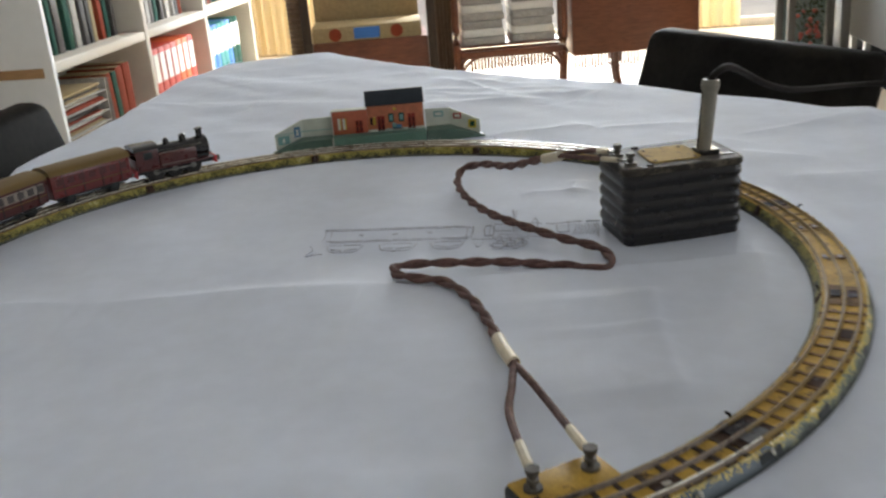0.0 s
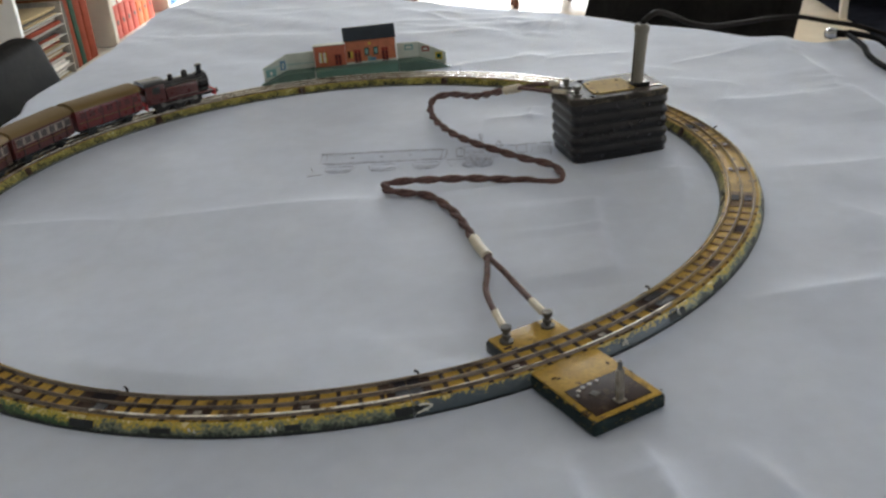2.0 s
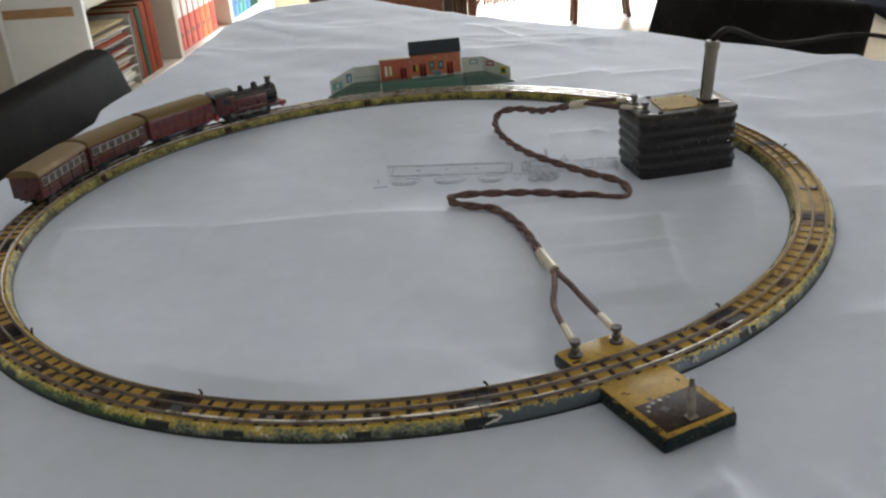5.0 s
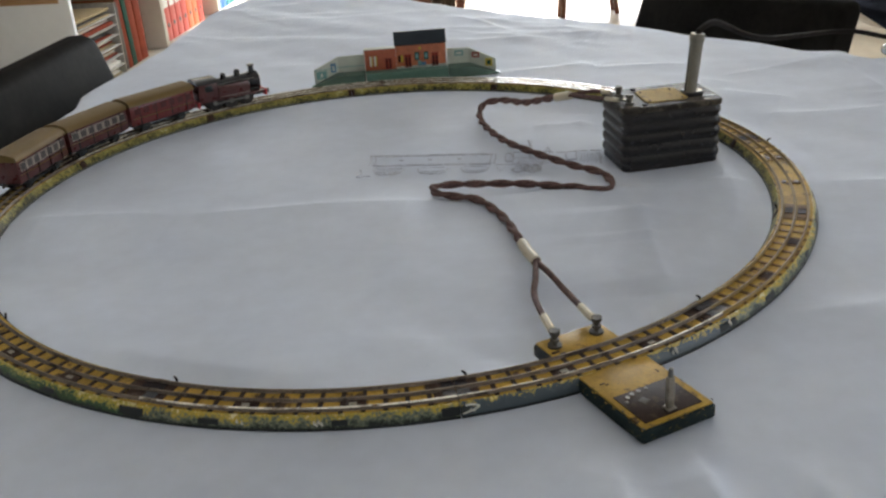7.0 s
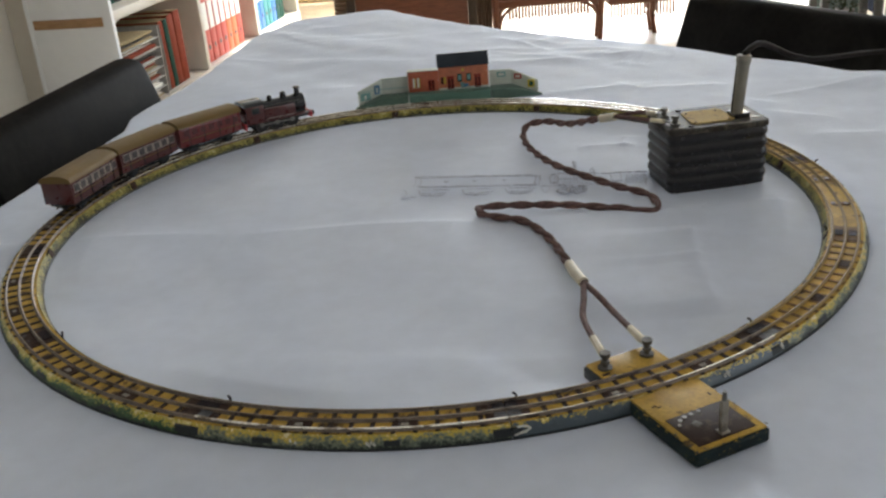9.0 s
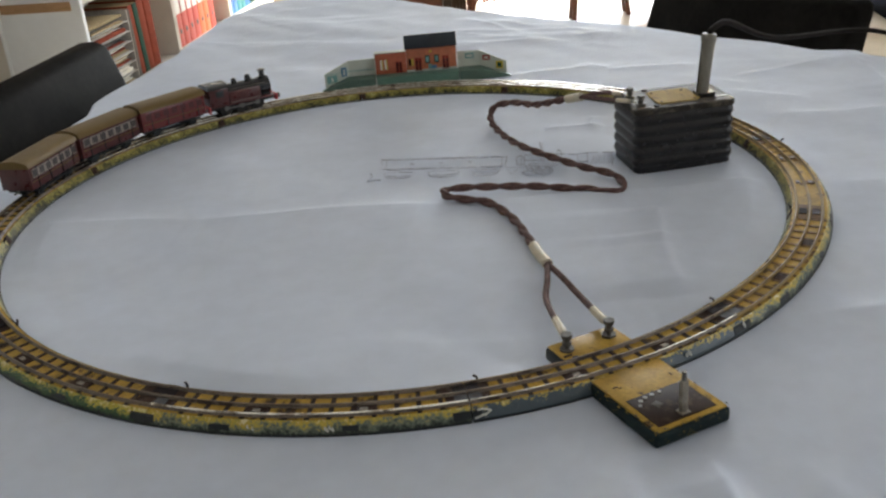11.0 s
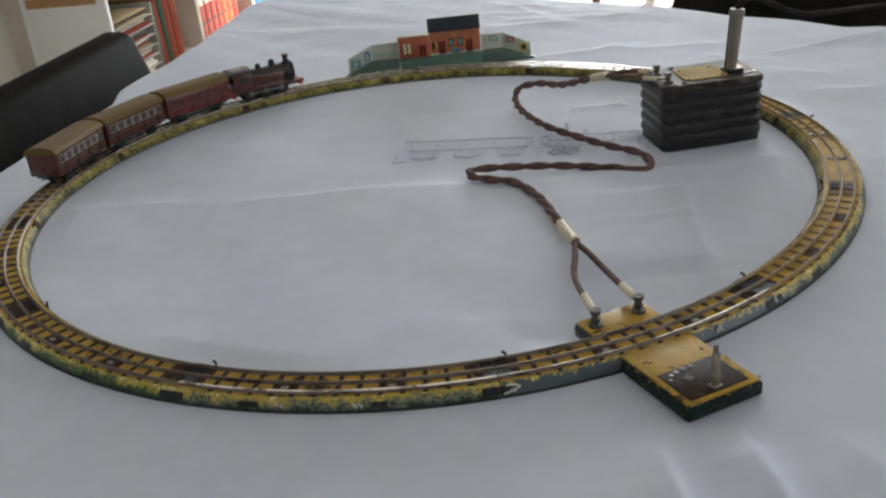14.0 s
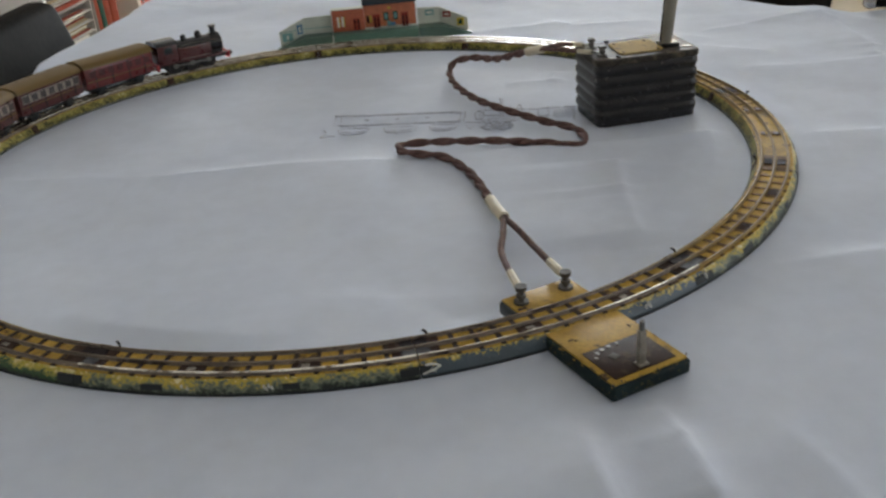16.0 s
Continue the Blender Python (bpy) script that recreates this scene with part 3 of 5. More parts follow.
def tablecloth():
    NA, NR = 1300, 330
    radii = [edge_radius(2 * math.pi * i / NA) for i in range(NA)]
    radii = np.array([sum(radii[(i + k) % NA] for k in range(-2, 3)) / 5 for i in range(NA)])
    ang = np.arange(NA) * 2 * math.pi / NA
    ca, sa = np.cos(ang), np.sin(ang)
    skirt = [(0.004, -0.0015), (0.007, -0.005), (0.009, -0.012), (0.013, -0.05), (0.018, -0.11), (0.026, -0.2), (0.030, -0.28)]
    ripple = np.array([0.020 * noise.noise((c * 7, s * 7, 1.0)) for c, s in zip(ca, sa)])
    rows = []
    for j in range(NR + len(skirt) + 1):
        o, dz = (0.0, 0.0) if j <= NR else skirt[j - NR - 1]
        r = radii * min(1.0, max(0.0005, j / NR)) + o + ripple * min(1, -dz / 0.1)
        x, y = CENTRE.x + r * ca, CENTRE.y + r * sa
        z = cloth_height(x, y) * max(0.0, 1 + dz / 0.02) + dz
        rows.append(np.stack([x, y, z], 1))
    co = np.concatenate(rows)
    nr = len(rows)
    j, i = np.meshgrid(np.arange(nr - 1), np.arange(NA), indexing="ij")
    k = (i + 1) % NA
    quads = np.stack([j * NA + i, (j + 1) * NA + i, (j + 1) * NA + k, j * NA + k], -1).reshape(-1, 4)
    me = bpy.data.meshes.new("tablecloth")
    me.from_pydata(co.tolist(), [], quads.tolist())
    me.polygons.foreach_set("use_smooth", [True] * len(quads))
    me.materials.append(CLOTH)
    tagged(new("tablecloth", me), "creased pale blue-grey cotton tablecloth hanging over the table", "tablecloth")


def table():
    t = thing("table", pose(0, 0, GROUND), "large table hidden under a pale cloth", "table")
    bm = B()
    top = [bm.verts.new((CENTRE.x + (x - CENTRE.x) * 0.985, CENTRE.y + (y - CENTRE.y) * 0.985, -0.006 - GROUND)) for x, y in EDGE]
    low = [bm.verts.new((v.co.x, v.co.y, v.co.z - 0.03)) for v in top]
    bm.faces.new(top)
    bm.faces.new(low[::-1])
    for i in range(len(top)):
        j = (i + 1) % len(top)
        bm.faces.new((top[i], low[i], low[j], top[j]))
    part("tabletop", bm, DARKWOOD, t)
    for x, y in ((-0.45, -0.65), (0.58, -0.65), (-0.17, 0.80), (0.42, 0.35)):
        part("leg", box(B(), x - 0.03, x + 0.03, y - 0.03, y + 0.03, 0, 0.676, 0.004), DARKWOOD, t)


tablecloth()
table()

# ---- the ring of track ----
RAD, GAUGE, TOPZ = 0.36, 0.0099, 0.0080
STEP = radians(30)


def arc_prism(bm, profile, a0, a1, n):
    """Sweeps a closed profile of (radius, height) round the centre from angle a0 to a1."""
    rings = []
    for i in range(n + 1):
        a = a0 + (a1 - a0) * i / n
        rings.append([bm.verts.new((r * math.cos(a), r * math.sin(a), z)) for r, z in profile])
    m = len(profile)
    for u, v in zip(rings, rings[1:]):
        for k in range(m):
            j = (k + 1) % m
            bm.faces.new((u[k], u[j], v[j], v[k]))
    bm.faces.new(rings[0][::-1])
    bm.faces.new(rings[-1])
    return bm


def arc_box(bm, r0, r1, z0, z1, a0, a1, n=6):
    return arc_prism(bm, [(r0, z0), (r1, z0), (r1, z1), (r0, z1)], a0, a1, n)


def track_section(out_mat, label, far=False, golden=False, dull=False, rubbed=False):
    """One section of thirty degrees, from angle 0 to -30, round the ring's centre."""
    t = thing("track_section", pose(0, 0, 0), label, "toy track", "sections of the track ring")
    a0, a1 = -radians(0.05), -STEP + radians(0.05)
    part("top_plate", arc_box(B(), RAD - 0.0130, RAD + 0.0132, TOPZ - 0.0010, TOPZ, a0, a1, 24), OCHRE, t, "worn ochre tinplate top")
    part("inner_side", arc_prism(B(), [(RAD - 0.0166, 0.0014), (RAD - 0.0156, 0.0014), (RAD - 0.0124, TOPZ - 0.0012), (RAD - 0.0134, TOPZ + 0.0001)], a0, a1, 24), BALLAST_IN, t, "yellow and olive mottled ballast print")
    part("inner_rim", arc_prism(B(), [(RAD - 0.0174, -0.0004), (RAD - 0.0158, -0.0004), (RAD - 0.0158, 0.0016), (RAD - 0.0170, 0.0016)], a0, a1, 24), RIMGREY, t, "dirty grey bottom rim")
    part("outer_side", arc_prism(B(), [(RAD + 0.0158, 0.0008), (RAD + 0.0174, 0.0008), (RAD + 0.0163, 0.0048), (RAD + 0.0134, TOPZ + 0.0001), (RAD + 0.0124, TOPZ - 0.0012)], a0, a1, 24), out_mat, t, "mottled side with flaking yellow upper edge")
    part("bottom_flange", arc_box(B(), RAD + 0.0150, RAD + 0.0180, -0.0006, 0.0009, a0, a1, 24), BLACKPAINT, t)
    for k in (-1, 0, 1):
        r = RAD + k * GAUGE
        prof = [(r - 0.0012, TOPZ), (r + 0.0012, TOPZ), (r + 0.0005, TOPZ + 0.0008), (r + 0.0007, TOPZ + 0.0017), (r + 0.0003, TOPZ + 0.0022), (r - 0.0003, TOPZ + 0.0022), (r - 0.0007, TOPZ + 0.0017), (r - 0.0005, TOPZ + 0.0008)]
        rail = part("rail", arc_prism(B(), prof, a0, a1, 24), RAILGOLD if golden or dull else RAIL, t, "ochre tarnished rail" if golden or dull else "grey-brown tarnished rail")
        # far rails and some outer rails get the glint as a lighter, wider top
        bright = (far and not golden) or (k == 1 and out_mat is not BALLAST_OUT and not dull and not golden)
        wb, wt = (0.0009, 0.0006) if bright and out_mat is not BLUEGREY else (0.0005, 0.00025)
        part("running_surface", arc_prism(B(), [(r - wb, TOPZ + 0.0018), (r + wb, TOPZ + 0.0018), (r + wt, TOPZ + 0.0024), (r - wt, TOPZ + 0.0024)], a0, a1, 24), RAILTOPGLINT if bright else RAILGOLD if golden else RAILTOPSTEEL, rail, "worn running surface, with the window's glint toned in on some rails")
    w = radians(0.22)
    bm = B()
    for r0, r1 in ((RAD - GAUGE + 0.0013, RAD - 0.0013), (RAD + 0.0013, RAD + GAUGE - 0.0013), (RAD + GAUGE + 0.0014, RAD + 0.0134)):
        arc_box(bm, r0, r1, TOPZ - 0.0006, TOPZ + 0.0006, -w, w, 1)
    sleeper = finish(bm, "sleeper", GOLDTIE if golden else CLIPBROWN if dull else DARKTIE)
    for i in (2, 3, 4, 5) if rubbed else range(1, 14):
        s = new("sleeper", sleeper)
        s.parent = t
        s.matrix_basis = pose(0, 0, 0, 0, 0, -30 * (i + 0.25) / 15)
    # dark tabs that hold the middle rail, each with a bright worn spot
    for i in (4, 9):
        a = -STEP * (i + 0.75) / 15
        half = radians(0.5 if golden else 0.8 if dull else 1.15)
        tab = part("rail_clip", arc_box(B(), RAD + 0.0014, RAD + GAUGE - 0.0014, TOPZ, TOPZ + 0.0009, a - half, a + half, 3), CLIPBROWN if golden else GRIME, t, "dark bent tab")
        if dull or (golden and not rubbed):
            continue
        if rubbed:
            part("worn_spot", arc_box(B(), RAD - 0.0066, RAD - 0.0036, TOPZ + 0.0001, TOPZ + 0.0013, a - radians(0.36), a + radians(0.36), 2), LEVERMETAL, tab)
        part("worn_spot", arc_box(B(), RAD + 0.0036, RAD + 0.0066, TOPZ + 0.0008, TOPZ + 0.0013, a - radians(0.36), a + radians(0.36), 2), LEVERMETAL, tab)
    # grimy metal at the joints: a black plate between the inner rails, a blue-grey one between the outer
    for r0, r1, wide_, mat_, plate_mat in ((RAD - GAUGE + 0.0013, RAD - 0.0014, 2.3, CLIPBROWN if golden else GRIME, DARKPLATE), (RAD + 0.0014, RAD + GAUGE - 0.0013, 2.1, CLIPBROWN if golden else GRIME, JOINTGREY if out_mat in (BALLAST_GREY, BLUEGREY) and not golden and not far else GRIME)):
        for a, sg in ((0.0, -1), (-STEP, 1)):
            near, wide = a + sg * radians(0.03), a + sg * radians(wide_)
            part("joint_plate", arc_box(B(), r0, r1, TOPZ + 0.0001, TOPZ + 0.0007, min(near, wide), max(near, wide), 3), CLIPBROWN if dull and sg < 0 else mat_, t, "grimy brown joint plate")
            wide = a + sg * radians(0.85 if golden or (dull and sg < 0) else 1.25)
            part("fishplate", arc_box(B(), r0 + 0.0006, r1 - 0.0006, TOPZ + 0.0006, TOPZ + 0.0014, min(near, wide), max(near, wide), 3), plate_mat, t, "dark metal joint plate")
    for a, sg, ln in ((0.0, -1, 1.7), (-STEP, 1, 0.9)):
        near, wide = a + sg * radians(0.02), a + sg * radians(ln)
        part("side_joint", arc_prism(B(), [(RAD + 0.0156, 0.0020), (RAD + 0.0175, 0.0020), (RAD + 0.0163, 0.0058), (RAD + 0.0140, 0.0066)], min(near, wide), max(near, wide), 3), BLACKPAINT, t, "dark joint strip")
        wide = a + sg * radians(0.7)
        part("inner_joint", arc_prism(B(), [(RAD - 0.0172, 0.0010), (RAD - 0.0160, 0.0010), (RAD - 0.0130, TOPZ), (RAD - 0.0140, TOPZ)], min(near, wide), max(near, wide), 3), GRIME, t, "dark inner joint strip")
    # coupling hook, bent up beside the joint
    r, y, o = (RAD + 0.0140, -0.0110, 1) if far else (RAD - 0.0140, 0.0092, -1)
    part("joint_pin", tube(B(), smooth_path([(r, y, TOPZ - 0.003), (r + o * 0.0008, y, TOPZ), (r + o * 0.0012, y - 0.0004, TOPZ + 0.0010), (r + o * 0.0018, y - 0.0022, TOPZ + 0.0020)], 10), 0.0008, 6), DARKPLATE, t, "small bent coupling pin")
    at_ = lambda f, z: Vector(((RAD + 0.0172) * math.cos(STEP * f), -(RAD + 0.0172) * math.sin(STEP * f), z))
    if out_mat is BALLAST_GREY and not far and not dull:
        for f, z in ((0.402, 0.0040), (0.410, 0.0052), (0.418, 0.0036), (0.424, 0.0048), (0.640, 0.0044), (0.655, 0.0056)):
            part("paint_chip", tube(B(), [at_(f, z - 0.0010), at_(f + 0.004, z), at_(f + 0.002, z + 0.0010)], 0.0006, 5), ST_WHITE, t, "white chipped paint")
    if out_mat is BLUEGREY:
        for line in (((0.985, 0.0074), (0.970, 0.0078), (0.955, 0.0070), (0.944, 0.0058)), ((0.944, 0.0058), (0.952, 0.0048), (0.965, 0.0036), (0.985, 0.0026), (0.994, 0.0022)), ((0.965, 0.0036), (0.958, 0.0030)), ((0.975, 0.0030), (0.968, 0.0044))):
            part("paint_chip", tube(B(), [at_(f, z) for f, z in line], 0.0006, 5), ST_WHITE, t, "white chipped paint")
        # cream flakes where the feeder plate begins
        for f, z, w_ in ((0.006, 0.0050, 0.0012), (0.012, 0.0066, 0.0016), (0.262, 0.0046, 0.0016), (0.270, 0.0062, 0.0014), (0.278, 0.0050, 0.0010)):
            part("paint_chip", tube(B(), [at_(f, z - 0.0012), at_(f + 0.004, z), at_(f + 0.003, z + w_)], 0.0008, 5), ST_WHITE, t, "white chipped paint")
    # dark slots punched in the outer side
    if out_mat is not BLUEGREY:
        for f, w in ((0.353, 0.72), (0.75, 0.97)):
            a = -STEP * f
            part("side_slot", arc_prism(B(), [(RAD + 0.0150, 0.0026), (RAD + 0.0173, 0.0026), (RAD + 0.0165, 0.0054), (RAD + 0.0142, 0.0054)], a - radians(w), a + radians(w), 3), BLACKPAINT, t)
    return t


JOINT0 = -23.8
green = track_section(BALLAST_OUT, "curved tinplate track section with green mottled side and worn rails")
green.matrix_basis = pose(0, 0, LIFT, 0, 0, JOINT0 - 30 * 3)
grey = track_section(BALLAST_GREY, "curved tinplate track section with grey-green side and worn rails")
grey.matrix_basis = pose(0, 0, LIFT, 0, 0, JOINT0 - 30 * 2)
feeder = track_section(BLUEGREY, "curved tinplate track section with blue-grey side and a feeder plate")
feeder.matrix_basis = pose(0, 0, LIFT, 0, 0, JOINT0 - 30)
bright = track_section(BALLAST_GREY, "curved tinplate track section with window glint toned into its worn rail tops", True)
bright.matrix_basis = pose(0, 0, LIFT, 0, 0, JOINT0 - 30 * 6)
for k in (4, 5):
    copy_thing(green, pose(0, 0, LIFT, 0, 0, JOINT0 - 30 * k))
dull = track_section(BALLAST_GREY, "curved tinplate track section with ochre rails and dark sleepers", dull=True)
dull.matrix_basis = pose(0, 0, LIFT, 0, 0, JOINT0)
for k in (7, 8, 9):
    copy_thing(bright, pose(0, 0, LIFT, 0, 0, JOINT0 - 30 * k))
golden = track_section(BALLAST_GREY, "curved tinplate track section with ochre rails and rubbed sleepers", True, True)
golden.matrix_basis = pose(0, 0, LIFT, 0, 0, JOINT0 - 30 * 10)
plain = track_section(BALLAST_GREY, "curved ochre tinplate track section, its sleepers nearly rubbed away", True, True, rubbed=True)
plain.matrix_basis = pose(0, 0, LIFT, 0, 0, JOINT0 - 30 * 11)


# ---- the feeder plate with switch and terminals ----
def feeder_plate():
    # x runs outwards from the ring's centre, y across
    a = JOINT0 - 43.3
    m = pose(0, 0, 0, 0, 0, a) @ pose(0.37766, -0.03193, 0, 0, 0, 0.3) @ pose(-0.3758 + 0.0046, 0.0258 - 0.0050, 0)
    part_of = thing("switch_plate", m, "ochre tinplate feeder plate with a lever switch, across the track", "switch")
    half = 0.0258
    for r0, r1 in ((0.3662, 0.4288), (0.3165, 0.3418)):
        outer = r0 > 0.35
        part("plate_body", box(B(), r0, r1, -half, half, -0.0003, 0.0092, 0.0026, 3), DARKTEAL if outer else BLACKPAINT, part_of, "dark blue-green folded side")
        part("plate_top", box(B(), r0 + (0 if outer else 0.0016), r1 - (0.0018 if outer else 0), -half + 0.0018, half - 0.0018, 0.0085, 0.0101, 0.0005), OCHRE, part_of, "worn ochre tinplate top")
    # yellow and black flakes along the worn edges
    fr = random.Random(8)
    for k in range(34):
        u = fr.random()
        x, y = ((0.3700 + 0.0580 * u, fr.choice((-1, 1)) * (half - 0.0012 + fr.uniform(-0.0012, 0.0012))) if k % 3 else (0.4276 + fr.uniform(-0.0014, 0.0012), -half + 2 * half * u))
        w, d = fr.uniform(0.0003, 0.0011), fr.uniform(0.0002, 0.0006)
        dark = fr.random() < 0.55
        z = 0.0097 if dark else 0.0086
        part("paint_chip", box(B(), x - w, x + w, y - d, y + d, z, z + 0.0006, 0.0002, 1), BLACKPAINT if dark else OCHRE, part_of, "dark paint chip" if dark else "ochre paint flake")
    for x, y, w, d in ((0.3850, 0.0185, 0.0016, 0.0006), (0.3795, -0.0170, 0.0007, 0.0018), (0.3815, -0.0150, 0.0006, 0.0012), (0.3350, -0.0200, 0.0012, 0.0030), (0.3390, -0.0170, 0.0016, 0.0022)):
        part("scratch", box(B(), x - w, x + w, y - d, y + d, 0.0099, 0.0103, 0.0002, 1), PANELBROWN, part_of, "brown scratch")
    part("switch_panel", box(B(), 0.3945, 0.4240, -0.0205, 0.0190, 0.0096, 0.0106, 0.0003), PANELBROWN, part_of, "dark brown enamel panel with silver print")
    for x, y, r in ((0.4030, -0.0170, 0.0011), (0.3995, -0.0140, 0.0014), (0.3978, -0.0098, 0.0014), (0.3972, -0.0048, 0.0014), (0.3970, 0.0008, 0.0011)):
        part("contact_dot", cyl(B(), (x, y, 0.0102), (x, y, 0.0111), r, n=12), SILVERDOT, part_of)
    part("pivot_plate", box(B(), -0.0026, 0.0026, -0.0026, 0.0026, 0.0100, 0.0110, 0.0003), DULLTERMINAL, part_of, m=pose(0.4065, -0.0080, 0, 0, 0, 20))
    lever = part("lever", box(B(), 0.4180, 0.4210, -0.0028, 0.0018, 0.0104, 0.0310, 0.0008), LEVERMETAL, part_of, "worn metal switch lever")
    part("lever_tip", cyl(B(), (0.4195, -0.0005, 0.0310), (0.4195, -0.0005, 0.0362), 0.0016, 0.0013, 12), STEEL, lever, "bright lever tip")
    part("lever_foot", box(B(), 0.4168, 0.4224, -0.0036, 0.0026, 0.0104, 0.0114, 0.0003), LEVERMETAL, lever)
    for y in (-0.0165, 0.0150):
        bm = B()
        x = 0.3285
        cyl(bm, (x, y, 0.0097), (x, y, 0.0116), 0.0046)
        cyl(bm, (x, y, 0.0116), (x, y, 0.0185), 0.0017)
        cyl(bm, (x, y, 0.0142), (x, y, 0.0158), 0.0030)
        cyl(bm, (x, y, 0.0185), (x, y, 0.0214), 0.0032, 0.0036)
        part("terminal_screw", bm, DULLTERMINAL, part_of, "dull nickel terminal screw")
    return m


PLATE_M = feeder_plate()


# ---- the transformer ----
def rounded_slab(bm, hx, hy, z0, z1, r, bulge=0.0, n=6):
    """An upright slab with rounded corners; its wall swells outwards by bulge at mid-height."""
    rows = [(z0, 0.0), (z0 + (z1 - z0) * 0.22, bulge * 0.75), (z0 + (z1 - z0) * 0.5, bulge), (z0 + (z1 - z0) * 0.78, bulge * 0.75), (z1, 0.0)] if bulge else [(z0, -0.0006), (z0 + 0.0007, 0.0), (z1 - 0.0009, 0.0), (z1, -0.0009)]
    rings = []
    for z, o in rows:
        ring = []
        for cx, cy, a0 in ((1, 1, 0), (-1, 1, 90), (-1, -1, 180), (1, -1, 270)):
            for k in range(n + 1):
                a = radians(a0 + 90 * k / n)
                ring.append(bm.verts.new((cx * (hx - r) + (r + o) * math.cos(a), cy * (hy - r) + (r + o) * math.sin(a), z)))
        rings.append(ring)
    m = len(rings[0])
    for u, v in zip(rings, rings[1:]):
        for k in range(m):
            bm.faces.new((u[k], u[(k + 1) % m], v[(k + 1) % m], v[k]))
    bm.faces.new(rings[0][::-1])
    bm.faces.new(rings[-1])
    return bm


TRANSFORMER_M = pose(0.2689, 0.0350, 0, 0, 0, 6.5)


def transformer():
    t = thing("transformer", TRANSFORMER_M, "ribbed black bakelite transformer with a brass label on top", "transformer")
    part("body", rounded_slab(B(), 0.0472, 0.0317, 0.0, 0.0570, 0.0075), BAKELITE, t)
    for i in range(5):
        z = 0.0060 + i * 0.0103
        part("rib", rounded_slab(B(), 0.0472, 0.0317, z, z + 0.0088, 0.0075, 0.0016), BAKELITE, t)
    part("lid", rounded_slab(B(), 0.0484, 0.0329, 0.0566, 0.0622, 0.0060), LIDGREY, t, "worn grey-brown lid")
    bm = B()
    c = [(-0.0190, -0.0200), (0.0160, -0.0200), (0.0205, -0.0150), (0.0205, 0.0165), (0.0160, 0.0210), (-0.0150, 0.0210), (-0.0195, 0.0160), (-0.0215, -0.0150)]
    lo = [bm.verts.new((x, y, 0.0618)) for x, y in c]
    hi = [bm.verts.new((x, y, 0.0632)) for x, y in c]
    bm.faces.new(hi)
    bm.faces.new(lo[::-1])
    for i in range(len(c)):
        j = (i + 1) % len(c)
        bm.faces.new((lo[i], lo[j], hi[j], hi[i]))
    plate = part("label_plate", bm, BRASSPLATE, t, "aged brass label plate", m=pose(-0.001, -0.002, 0, 0, 0, 0))
    for x, y in ((-0.0165, -0.0150), (0.0155, -0.0150), (-0.0145, 0.0160), (0.0150, 0.0160)):
        part("screw", cyl(B(), (x - 0.001, y - 0.002, 0.0630), (x - 0.001, y - 0.002, 0.0638), 0.0012, n=10), DARKPLATE, plate)
    for x, y in ((-0.0395, 0.0250), (-0.0180, 0.0270), (0.0400, 0.0260), (-0.0260, -0.0265)):
        part("lid_screw", cyl(B(), (x, y, 0.0618), (x, y, 0.0634), 0.0028, 0.0024, 12), DARKPLATE, t)
    part("lid_slot", box(B(), 0.0335, 0.0455, -0.0215, -0.0160, 0.0616, 0.0625, 0.0003), BLACKPAINT, t, "dark slot in the lid")
    part("lid_rim", box(B(), -0.0440, -0.0330, -0.0300, -0.0285, 0.0619, 0.0630, 0.0003), LEVERMETAL, t, "bright bent metal tab")
    for x, y in ((-0.0375, -0.0160), (-0.0375, 0.0130)):
        bm = B()
        cyl(bm, (x, y, 0.0620), (x, y, 0.0636), 0.0046)
        cyl(bm, (x, y, 0.0636), (x, y, 0.0690), 0.0022)
        cyl(bm, (x, y, 0.0658), (x, y, 0.0670), 0.0031)
        cyl(bm, (x, y, 0.0686), (x, y, 0.0712), 0.0038, 0.0034)
        part("terminal_screw", bm, DULLTERMINAL, t, "dull nickel terminal screw")
    part("socket", rounded_slab(B(), 0.0085, 0.0085, 0.0612, 0.0662, 0.0030), BAKELITE, t, "black raised plug socket", m=pose(0.0270, -0.0090, 0))


transformer()


